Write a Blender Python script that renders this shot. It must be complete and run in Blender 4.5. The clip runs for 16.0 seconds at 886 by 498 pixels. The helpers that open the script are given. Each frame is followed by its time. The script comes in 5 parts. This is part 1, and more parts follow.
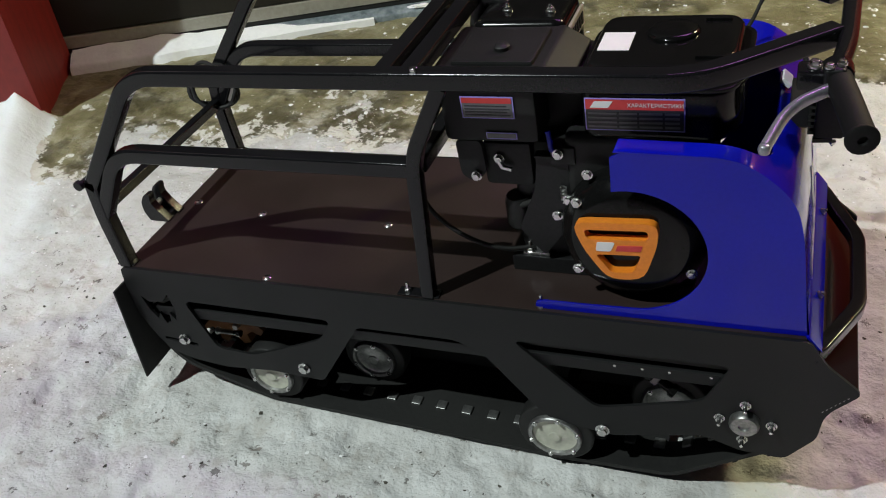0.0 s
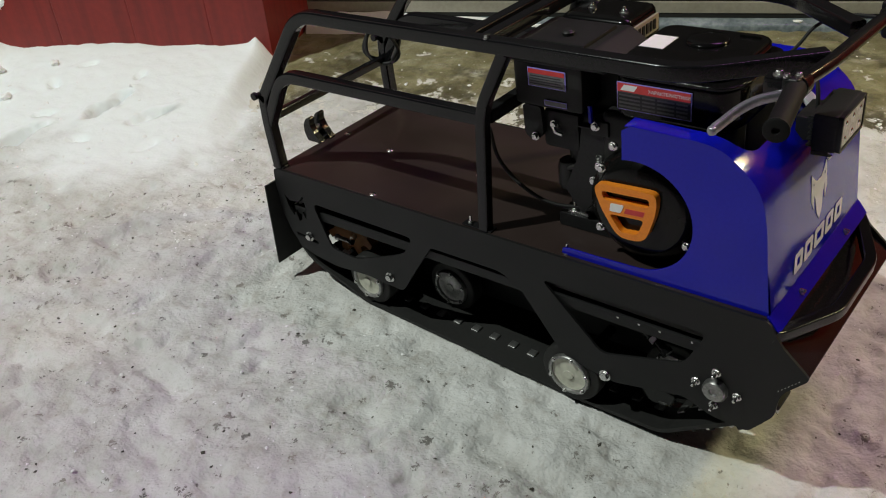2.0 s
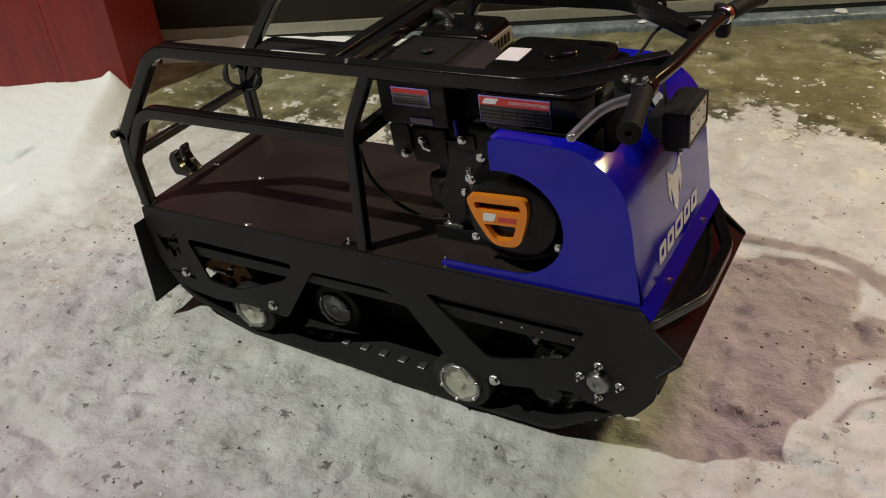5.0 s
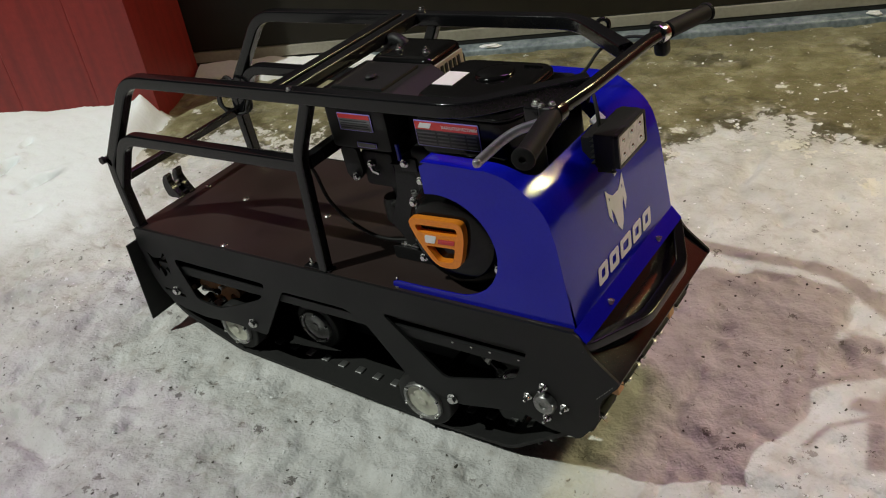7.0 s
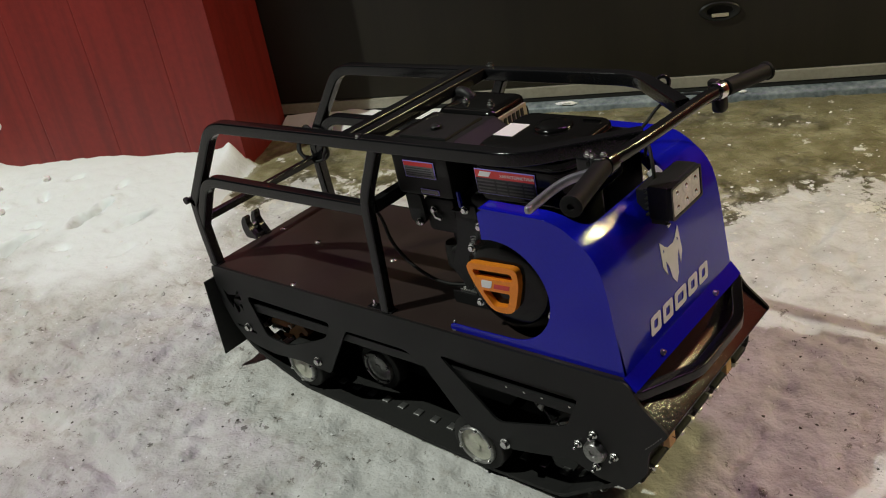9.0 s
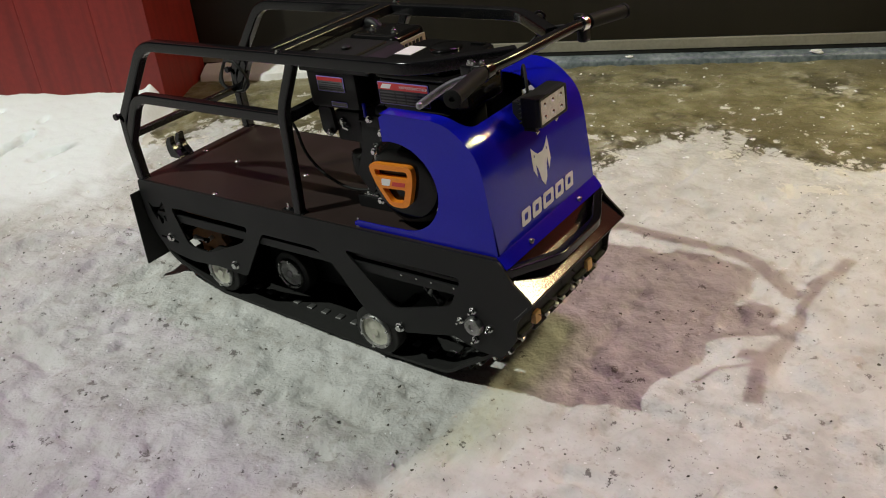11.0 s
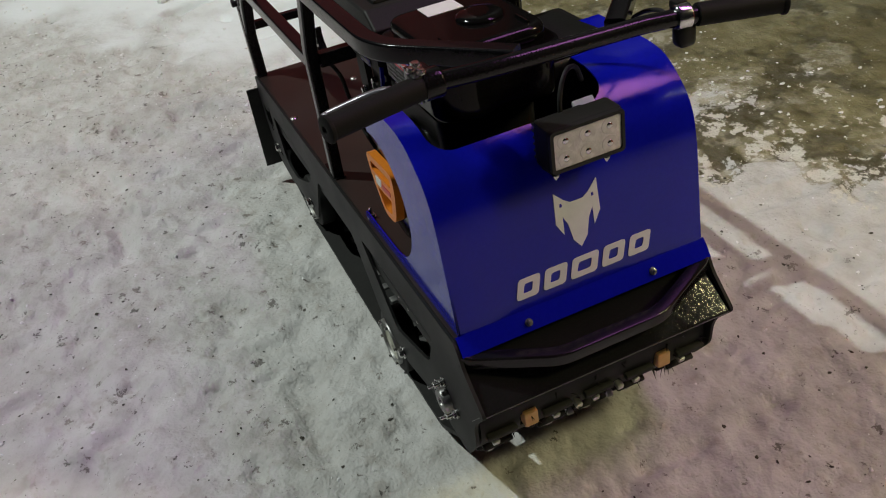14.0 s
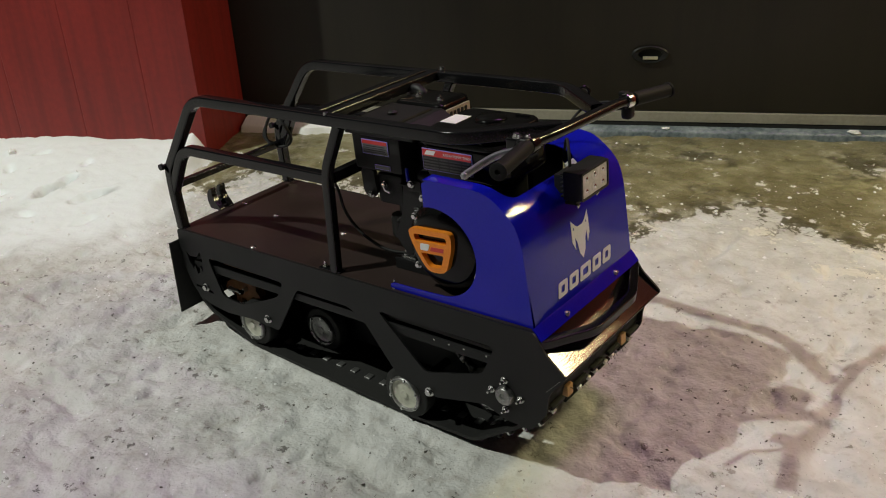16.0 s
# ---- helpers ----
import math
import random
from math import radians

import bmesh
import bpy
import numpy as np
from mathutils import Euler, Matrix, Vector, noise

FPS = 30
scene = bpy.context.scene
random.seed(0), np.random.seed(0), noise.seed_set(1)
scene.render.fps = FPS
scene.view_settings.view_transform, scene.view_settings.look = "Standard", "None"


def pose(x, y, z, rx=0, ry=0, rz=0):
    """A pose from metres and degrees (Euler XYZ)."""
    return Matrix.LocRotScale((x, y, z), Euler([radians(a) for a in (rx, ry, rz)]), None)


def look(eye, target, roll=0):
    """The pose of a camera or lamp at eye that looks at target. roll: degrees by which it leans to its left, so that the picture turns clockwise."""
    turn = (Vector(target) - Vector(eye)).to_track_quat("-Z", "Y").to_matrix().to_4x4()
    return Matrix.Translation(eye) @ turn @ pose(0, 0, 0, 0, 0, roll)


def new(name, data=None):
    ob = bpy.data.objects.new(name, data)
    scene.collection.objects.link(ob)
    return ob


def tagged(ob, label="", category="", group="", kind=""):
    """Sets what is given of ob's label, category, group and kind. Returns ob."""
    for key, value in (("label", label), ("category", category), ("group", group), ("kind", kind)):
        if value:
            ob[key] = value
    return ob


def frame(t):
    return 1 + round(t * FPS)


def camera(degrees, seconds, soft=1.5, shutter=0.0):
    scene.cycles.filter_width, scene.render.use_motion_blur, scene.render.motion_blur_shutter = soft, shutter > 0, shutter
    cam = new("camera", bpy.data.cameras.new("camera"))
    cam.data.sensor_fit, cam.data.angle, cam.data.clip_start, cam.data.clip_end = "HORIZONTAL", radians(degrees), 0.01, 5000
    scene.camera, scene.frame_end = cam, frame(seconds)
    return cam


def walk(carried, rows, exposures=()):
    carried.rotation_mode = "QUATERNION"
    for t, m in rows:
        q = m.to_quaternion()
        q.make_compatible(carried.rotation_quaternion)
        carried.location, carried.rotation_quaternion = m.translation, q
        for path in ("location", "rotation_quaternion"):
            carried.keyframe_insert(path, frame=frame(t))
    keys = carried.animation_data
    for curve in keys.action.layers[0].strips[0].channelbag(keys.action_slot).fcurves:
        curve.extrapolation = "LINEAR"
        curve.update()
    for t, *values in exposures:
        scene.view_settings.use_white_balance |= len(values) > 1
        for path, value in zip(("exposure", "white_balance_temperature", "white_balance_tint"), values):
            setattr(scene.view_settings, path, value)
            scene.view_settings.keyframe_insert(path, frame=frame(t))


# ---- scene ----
cam = camera(53.7, 16.0, soft=1.1)
PATH = [
    (0, (1.002, -0.874, 1.177), (0.352, 0.574, -0.039), -7.4),
    (0.5, (1.149, -0.907, 1.186), (0.2, 0.406, 0.012), -9.4),
    (1, (1.226, -1.01, 1.19), (0.244, 0.295, 0.034), -7.1),
    (1.5, (1.293, -1.08, 1.215), (0.306, 0.228, 0.067), -4.5),
    (2, (1.391, -1.023, 1.211), (0.298, 0.208, 0.075), -4.9),
    (2.5, (1.499, -0.929, 1.212), (0.328, 0.218, 0.066), -8.1),
    (3, (1.533, -0.881, 1.197), (0.332, 0.238, 0.054), -10.2),
    (3.5, (1.571, -0.867, 1.201), (0.356, 0.237, 0.059), -12.2),
    (4, (1.522, -0.881, 1.205), (0.332, 0.25, 0.063), -10.6),
    (4.5, (1.453, -0.949, 1.211), (0.392, 0.321, 0.089), -7.3),
    (5, (1.399, -1.027, 1.228), (0.521, 0.369, 0.096), -5.0),
    (5.2, (1.381, -1.039, 1.23), (0.53, 0.377, 0.103), -4.3),
    (7.3, (1.640, -0.898, 1.236), (0.552, 0.372, 0.165), -10.2),
    (7.5, (1.656, -0.903, 1.23), (0.527, 0.368, 0.177), -10.7),
    (8, (1.664, -0.896, 1.238), (0.441, 0.3, 0.202), -11.8),
    (8.2, (1.663, -0.893, 1.242), (0.398, 0.284, 0.233), -11.2),
    (10.3, (1.723, -1.16, 1.231), (0.666, 0.222, 0.245), -6.2),
    (10.5, (1.75, -1.202, 1.234), (0.704, 0.167, 0.217), -5.7),
    (11, (1.873, -1.145, 1.222), (0.815, 0.212, 0.204), -5.2),
    (11.5, (2.032, -0.978, 1.209), (0.889, 0.289, 0.167), -6.0),
    (12, (1.995, -0.724, 1.192), (0.798, 0.386, 0.038), -6.0),
    (12.5, (1.905, -0.501, 1.183), (0.675, 0.498, -0.037), -5.3),
    (13, (1.873, -0.246, 1.155), (0.47, 0.497, -0.062), -7.0),
    (13.5, (1.863, -0.114, 1.137), (0.373, 0.437, -0.078), -8.0),
    (14, (1.879, -0.251, 1.161), (0.389, 0.269, -0.067), -8.6),
    (14.5, (1.883, -0.51, 1.194), (0.487, 0.36, 0.057), -5.4),
    (15, (1.929, -0.748, 1.212), (0.558, 0.28, 0.18), -4.5),
    (15.5, (1.945, -0.926, 1.233), (0.602, 0.193, 0.263), -6.3),
    (16, (1.848, -1.155, 1.249), (0.718, 0.223, 0.341), -2.9),
]
# the clip's camera sets its own brightness and white balance as it goes
BRIGHTNESS = ((0, 0.16, 5950, 10), (0.5, 0.12, 6200, 10), (1, 0.02, 6400, 10), (1.5, -0.03, 6570, 10), (2, -0.08, 6250, 10), (3, -0.18, 6500, 10), (3.5, -0.16, 6450, 10), (5, -0.12, 6700, 10), (7.5, -0.12, 6300, 10), (8, -0.17, 6450, 10), (10.5, -0.09, 6450, 10), (11, -0.04, 6400, 10), (11.5, -0.10, 6500, 10), (12, -0.24, 6550, 10), (12.5, -0.30, 6400, 10), (13.5, -0.34, 6200, 10), (14.5, -0.36, 6250, 10), (15, -0.36, 6450, 10), (15.5, -0.26, 6500, 10), (16, -0.16, 6500, 10))
walk(cam, [(t, look(eye, target, roll)) for t, eye, target, roll in PATH], BRIGHTNESS)


# ---- light: a flood lamp behind, a wall lamp on the garage, a violet sign light, night sky ----
def aim_lamp(name, kind, place, target, power, colour, size):
    data = bpy.data.lights.new(name, kind)
    data.energy, data.color = power, colour
    if kind == "AREA":
        data.shape, data.size, data.size_y = "RECTANGLE", size[0], size[1]
    else:
        data.shadow_soft_size = size[0]
    ob = new(name, data)
    ob.matrix_world = look(place, target)
    return ob


flood = aim_lamp("flood_lamp", "SPOT", (-2.08, -2.88, 6.09), (-1.1, 1.9, 0.2), 1530, (0.952, 1.0, 0.885), (0.05,))
flood.data.spot_size, flood.data.spot_blend = radians(94), 1.0
aim_lamp("garage_wall_lamp", "AREA", (2.46, 2.42, 2.50), (1.5, 1.0, 0.0), 63, (1.0, 0.90, 0.47), (0.32, 0.52))
sign = aim_lamp("sign_light", "AREA", (1.45, 2.47, 4.8), (1.6, -1.2, 0.0), 29, (0.89, 0.30, 0.90), (2.2, 1.25))
sign.data.spread = radians(88)

sky = bpy.data.worlds.new("night_sky")
scene.world = sky
sky.use_nodes = True
sky.node_tree.nodes["Background"].inputs["Color"].default_value = (0.55, 0.55, 0.62, 1)
sky.node_tree.nodes["Background"].inputs["Strength"].default_value = 0.011


# ---- materials ----
def shader(name, colour, rough=0.5, metal=0.0, spec=0.5, coat=0.0):
    m = bpy.data.materials.new(name)
    m.use_nodes = True
    b = m.node_tree.nodes["Principled BSDF"]
    b.inputs["Base Color"].default_value = (*colour, 1)
    b.inputs["Roughness"].default_value = rough
    b.inputs["Metallic"].default_value = metal
    b.inputs["Specular IOR Level"].default_value = spec
    b.inputs["Coat Weight"].default_value = coat
    b.inputs["Coat Roughness"].default_value = 0.08
    return m, m.node_tree, b


def node(tree, kind, **values):
    n = tree.nodes.new(kind)
    for key, value in values.items():
        n.inputs[key].default_value = value
    return n


def noise_of(tree, scale, detail=4.0, rough=0.55, coords="Object"):
    where = tree.nodes.new("ShaderNodeTexCoord")
    n = node(tree, "ShaderNodeTexNoise", Scale=scale, Detail=detail, Roughness=rough)
    tree.links.new(where.outputs[coords], n.inputs["Vector"])
    return n


def ramp(tree, source, stops):
    r = tree.nodes.new("ShaderNodeValToRGB")
    while len(r.color_ramp.elements) < len(stops):
        r.color_ramp.elements.new(0.5)
    for e, (at, c) in zip(r.color_ramp.elements, stops):
        e.position, e.color = at, (*c, 1) if len(c) == 3 else c
    tree.links.new(source, r.inputs["Fac"])
    return r


def bump(tree, b, source, strength, distance):
    k = node(tree, "ShaderNodeBump", Strength=strength, Distance=distance)
    tree.links.new(source, k.inputs["Height"])
    tree.links.new(k.outputs["Normal"], b.inputs["Normal"])
    return k


def surface(name, dark, light, rough=(0.3, 0.5), metal=0.0, spec=0.5, coat=0.0, grain=60.0, relief=0.0, deep=0.001, wear=6.0):
    """A material that varies at two scales, in colour, roughness and fine relief."""
    m, tree, b = shader(name, light, rough[0], metal, spec, coat)
    fine, broad = noise_of(tree, grain), noise_of(tree, wear, 3.0)
    mix = node(tree, "ShaderNodeMath")
    mix.operation = "ADD"
    half = node(tree, "ShaderNodeMath")
    half.operation = "MULTIPLY"
    half.inputs[1].default_value = 0.5
    tree.links.new(fine.outputs["Fac"], mix.inputs[0])
    tree.links.new(broad.outputs["Fac"], mix.inputs[1])
    tree.links.new(mix.outputs[0], half.inputs[0])
    c = ramp(tree, half.outputs[0], [(0.36, dark), (0.64, light)])
    tree.links.new(c.outputs["Color"], b.inputs["Base Color"])
    r = ramp(tree, broad.outputs["Fac"], [(0.35, (rough[0],) * 3), (0.65, (rough[1],) * 3)])
    tree.links.new(r.outputs["Color"], b.inputs["Roughness"])
    if relief:
        bump(tree, b, fine.outputs["Fac"], relief, deep)
    return m


TUBE_BLACK = surface("black_powder_coat_gloss", (0.006, 0.006, 0.007), (0.010, 0.010, 0.011), (0.10, 0.17), spec=0.3, grain=260, relief=0.22, deep=0.0006)
PLATE_BLACK = surface("black_powder_coat_matt", (0.0064, 0.0066, 0.0070), (0.0095, 0.0097, 0.0103), (0.5, 0.62), spec=0.3, grain=400, relief=0.25, deep=0.0006)
BLUE = surface("blue_gloss_paint", (0.004, 0.006, 0.35), (0.006, 0.008, 0.41), (0.06, 0.11), spec=0.20, coat=0.30, grain=180, relief=0.34, deep=0.0006)
NOSE_BLACK = surface("black_gloss_sheet_paint", (0.008, 0.008, 0.008), (0.013, 0.013, 0.013), (0.05, 0.09), spec=0.45, coat=0.3, grain=190, relief=0.36, deep=0.0009)
PLY = surface("dark_film_faced_plywood", (0.022, 0.0139, 0.0125), (0.033, 0.021, 0.0185), (0.34, 0.46), grain=300, relief=0.15, deep=0.0005)
RUBBER = surface("black_track_rubber", (0.005, 0.005, 0.005), (0.011, 0.011, 0.010), (0.6, 0.8), grain=120, relief=0.4, deep=0.001)
GRIP = surface("black_foam_grip", (0.005, 0.005, 0.005), (0.009, 0.009, 0.009), (0.65, 0.8), spec=0.2, grain=500, relief=0.4, deep=0.0006)
PLASTIC = surface("black_engine_plastic", (0.0095, 0.0095, 0.0095), (0.016, 0.016, 0.016), (0.40, 0.52), spec=0.28, grain=260, relief=0.15, deep=0.0005)
GLOSS = surface("black_enamel", (0.004, 0.004, 0.004), (0.007, 0.007, 0.007), (0.10, 0.20), spec=0.16, coat=0.08, grain=90, relief=0.05, deep=0.0005)
CAST = surface("dark_cast_aluminium", (0.005, 0.005, 0.0055), (0.013, 0.013, 0.014), (0.42, 0.60), metal=0.3, grain=180, relief=0.4, deep=0.001)
ORANGE = surface("orange_plastic", (0.72, 0.20, 0.012), (0.85, 0.27, 0.018), (0.35, 0.45), grain=200, relief=0.08, deep=0.0004)
ZINC = surface("zinc_plated_steel", (0.50, 0.50, 0.50), (0.72, 0.71, 0.70), (0.2, 0.36), metal=1.0, grain=120, relief=0.1, deep=0.0004)
CHROME = surface("polished_aluminium", (0.62, 0.62, 0.66), (0.80, 0.80, 0.82), (0.14, 0.25), metal=1.0, grain=120)
LEVER = surface("cast_lever_aluminium", (0.26, 0.26, 0.29), (0.42, 0.42, 0.46), (0.28, 0.42), metal=0.6, grain=140, relief=0.2, deep=0.0005)
STEEL = surface("worn_clip_steel", (0.20, 0.20, 0.20), (0.42, 0.42, 0.41), (0.35, 0.5), metal=0.9, grain=160, relief=0.2, deep=0.0005)
HUB = surface("pale_plastic_hub", (0.42, 0.42, 0.35), (0.60, 0.60, 0.50), (0.3, 0.42), metal=0.0, grain=90, relief=0.2, deep=0.0006)
SPROCKET = surface("brown_polymer_sprocket", (0.16, 0.065, 0.022), (0.27, 0.12, 0.04), (0.5, 0.65), grain=60)
TAN = surface("tan_slider_plastic", (0.50, 0.28, 0.11), (0.66, 0.40, 0.18), (0.5, 0.6), grain=80)
WHITE_PRINT = surface("white_vinyl_print", (0.70, 0.70, 0.78), (0.78, 0.78, 0.86), (0.35, 0.45), grain=80)
PAPER = surface("white_paper_sticker", (0.74, 0.73, 0.74), (0.82, 0.81, 0.82), (0.5, 0.6), grain=60)
RED_PRINT = surface("red_print", (0.50, 0.03, 0.03), (0.60, 0.05, 0.05), (0.35, 0.45), grain=80)
GREY_PRINT = surface("grey_print", (0.11, 0.11, 0.12), (0.17, 0.17, 0.18), (0.3, 0.4), grain=80)
DARK_PRINT = surface("dark_label_film", (0.018, 0.018, 0.022), (0.028, 0.028, 0.034), (0.3, 0.4), grain=80)
LILAC_PRINT = surface("pale_violet_print", (0.30, 0.26, 0.80), (0.40, 0.35, 0.90), (0.3, 0.4), grain=80)
LENS = surface("frosted_lamp_lens", (0.44, 0.43, 0.43), (0.70, 0.685, 0.68), (0.14, 0.30), grain=70, relief=0.8, deep=0.002)
GRILLE = surface("pale_metal_grille", (0.55, 0.51, 0.40), (0.72, 0.67, 0.53), (0.28, 0.40), metal=0.55, grain=90)
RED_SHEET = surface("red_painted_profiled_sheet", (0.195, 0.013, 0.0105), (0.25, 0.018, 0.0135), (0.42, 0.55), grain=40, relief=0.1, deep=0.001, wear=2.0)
# red lightened in colour, in place of lamp light missing on the wall
RED_SIDE_LIFTED = surface("red_sheet_lit_in_colour", (0.50, 0.060, 0.035), (0.60, 0.080, 0.048), (0.42, 0.55), grain=40, relief=0.1, deep=0.001, wear=2.0)
DOOR_BROWN = surface("dark_brown_door_panel", (0.0095, 0.0074, 0.0045), (0.0145, 0.0113, 0.0066), (0.4, 0.55), grain=300, relief=0.3, deep=0.0008, wear=2.0)
DOOR_RAIL = surface("grey_aluminium_rail", (0.34, 0.32, 0.27), (0.44, 0.42, 0.36), (0.4, 0.55), metal=0.3, grain=60)
SEAL = surface("black_rubber_seal", (0.012, 0.012, 0.012), (0.022, 0.022, 0.020), (0.6, 0.8), grain=60)
FROST = surface("frosted_metal_sill", (0.09, 0.12, 0.14), (0.34, 0.39, 0.42), (0.25, 0.5), metal=0.2, grain=50, relief=0.4, deep=0.003, wear=5.0)
PLASTER = surface("dark_plaster_wall", (0.05, 0.045, 0.035), (0.075, 0.066, 0.052), (0.7, 0.85), grain=80, relief=0.4, deep=0.002)


def streak(m, scale, dark):
    """Long faint runs of dirt down a painted sheet."""
    tree = m.node_tree
    b = tree.nodes["Principled BSDF"]
    where = tree.nodes.new("ShaderNodeTexCoord")
    squeeze = tree.nodes.new("ShaderNodeMapping")
    squeeze.inputs["Scale"].default_value = (scale, scale, scale * 0.035)
    tree.links.new(where.outputs["Object"], squeeze.inputs["Vector"])
    runs = node(tree, "ShaderNodeTexNoise", Scale=1.0, Detail=5.0, Roughness=0.62)
    tree.links.new(squeeze.outputs["Vector"], runs.inputs["Vector"])
    tone = ramp(tree, runs.outputs["Fac"], [(0.36, (dark,) * 3), (0.52, (1, 1, 1)), (0.72, (1.12, 1.1, 1.1))])
    mix = tree.nodes.new("ShaderNodeMixRGB")
    mix.blend_type = "MULTIPLY"
    mix.inputs["Fac"].default_value = 1.0
    tree.links.new(b.inputs["Base Color"].links[0].from_socket, mix.inputs["Color1"])
    tree.links.new(tone.outputs["Color"], mix.inputs["Color2"])
    tree.links.new(mix.outputs["Color"], b.inputs["Base Color"])


streak(RED_SHEET, 22.0, 0.80)
streak(DOOR_BROWN, 14.0, 0.75)


def ground_material():
    """Trodden snow with flecks of dirt, fresher snow on the bank, and bare yellowish ice where the mesh says so."""
    m, tree, b = shader("trodden_snow_and_ice", (0.8, 0.8, 0.8), 0.6)
    links = tree.links

    def math_node(kind, x, y, z=None):
        n = tree.nodes.new("ShaderNodeMath")
        n.operation = kind
        for slot, value in enumerate((x, y, z)):
            if value is None:
                continue
            if isinstance(value, (int, float)):
                n.inputs[slot].default_value = value
            else:
                links.new(value, n.inputs[slot])
        return n.outputs[0]

    def mixed(fac, one, two, kind="MIX"):
        n = tree.nodes.new("ShaderNodeMixRGB")
        n.blend_type = kind
        for slot, value in (("Fac", fac), ("Color1", one), ("Color2", two)):
            if isinstance(value, (int, float)):
                n.inputs[slot].default_value = value
            elif isinstance(value, tuple):
                n.inputs[slot].default_value = (*value, 1)
            else:
                links.new(value, n.inputs[slot])
        return n.outputs["Color"]

    bare = tree.nodes.new("ShaderNodeAttribute")
    bare.attribute_name = "bare"
    fresh = tree.nodes.new("ShaderNodeAttribute")
    fresh.attribute_name = "fresh"
    grain, fleck = noise_of(tree, 190, 5, 0.7), noise_of(tree, 105, 4, 0.6)
    mid, broad = noise_of(tree, 11, 6, 0.62), noise_of(tree, 2.3, 4, 0.6)
    cluster, smudge = noise_of(tree, 6.5, 4, 0.62), noise_of(tree, 30, 3.5, 0.6)
    snow = ramp(tree, mid.outputs["Fac"], [(0.30, (0.52, 0.515, 0.50)), (0.46, (0.645, 0.642, 0.630)), (0.66, (0.735, 0.737, 0.735))]).outputs["Color"]
    tone = ramp(tree, broad.outputs["Fac"], [(0.34, (0.85, 0.84, 0.82)), (0.62, (1, 1, 1))]).outputs["Color"]
    snow = mixed(1.0, snow, tone, "MULTIPLY")
    keep = math_node("MULTIPLY", math_node("SUBTRACT", 1.0, fresh.outputs["Fac"]), math_node("SUBTRACT", 1.0, math_node("MINIMUM", math_node("MULTIPLY", bare.outputs["Fac"], 5.0), 0.8)))
    # brown smudges, dark flecks gathered in clusters, and single fine specks
    wide = math_node("MULTIPLY_ADD", cluster.outputs["Fac"], 0.30, smudge.outputs["Fac"])
    soil = ramp(tree, wide, [(0.715, (0, 0, 0)), (0.83, (1, 1, 1))]).outputs["Color"]
    dense = math_node("MULTIPLY_ADD", cluster.outputs["Fac"], 0.13, fleck.outputs["Fac"])
    dirt = ramp(tree, dense, [(0.712, (0, 0, 0)), (0.75, (1, 1, 1))]).outputs["Color"]
    specks = ramp(tree, grain.outputs["Fac"], [(0.685, (0, 0, 0)), (0.73, (1, 1, 1))]).outputs["Color"]
    snow = mixed(math_node("MULTIPLY", math_node("MULTIPLY", soil, 0.34), keep), snow, (0.36, 0.315, 0.27))
    snow = mixed(math_node("MULTIPLY", math_node("MULTIPLY", dirt, 0.40), keep), snow, (0.16, 0.14, 0.12))
    # single frayed flecks, some cells of a loose net each
    where = tree.nodes.new("ShaderNodeTexCoord")
    fray = mixed(0.040, mixed(0.020, where.outputs["Object"], grain.outputs["Color"]), fleck.outputs["Color"])
    net = node(tree, "ShaderNodeTexVoronoi", Scale=48.0, Randomness=1.0)
    links.new(fray, net.inputs["Vector"])
    pick = tree.nodes.new("ShaderNodeSeparateColor")
    links.new(net.outputs["Color"], pick.inputs["Color"])
    big = math_node("MULTIPLY", math_node("POWER", pick.outputs["Red"], 5.0), 0.47)
    big = math_node("MULTIPLY", big, ramp(tree, cluster.outputs["Fac"], [(0.38, (0.35,) * 3), (0.60, (1.15,) * 3)]).outputs["Color"])
    chip = math_node("MULTIPLY", math_node("SUBTRACT", big, net.outputs["Distance"]), 30.0)
    chip = math_node("MINIMUM", math_node("MAXIMUM", chip, 0.0), 1.0)
    tint = mixed(pick.outputs["Green"], (0.07, 0.062, 0.056), (0.30, 0.265, 0.235))
    snow = mixed(math_node("MULTIPLY", math_node("MULTIPLY", chip, 0.80), keep), snow, tint)
    snow = mixed(math_node("MULTIPLY", math_node("MULTIPLY", specks, 0.4), keep), snow, (0.22, 0.20, 0.18))
    snow = mixed(math_node("MULTIPLY", fresh.outputs["Fac"], 0.97), snow, (0.885, 0.925, 0.95))
    # greyer floors of some dents
    dent_grey = tree.nodes.new("ShaderNodeAttribute")
    dent_grey.attribute_name = "dent_grey"
    snow = mixed(math_node("MULTIPLY", dent_grey.outputs["Fac"], 0.6), snow, (0.36, 0.375, 0.38))
    ice = ramp(tree, mid.outputs["Fac"], [(0.30, (0.150, 0.134, 0.064)), (0.50, (0.250, 0.228, 0.126)), (0.70, (0.38, 0.352, 0.225))]).outputs["Color"]
    ice = mixed(ramp(tree, broad.outputs["Fac"], [(0.42, (0.60,) * 3), (0.56, (0,) * 3)]).outputs["Color"], ice, (0.130, 0.110, 0.055))
    ice = mixed(ramp(tree, fleck.outputs["Fac"], [(0.60, (0,) * 3), (0.70, (0.45,) * 3)]).outputs["Color"], ice, (0.46, 0.43, 0.32))
    # frayed edge between snow and ice: broken islands of snow, a thin grey film, dark wet ice at the rim
    patches, shreds, zone = noise_of(tree, 7.0, 9, 0.72), noise_of(tree, 24.0, 6, 0.68), noise_of(tree, 2.6, 2, 0.5)
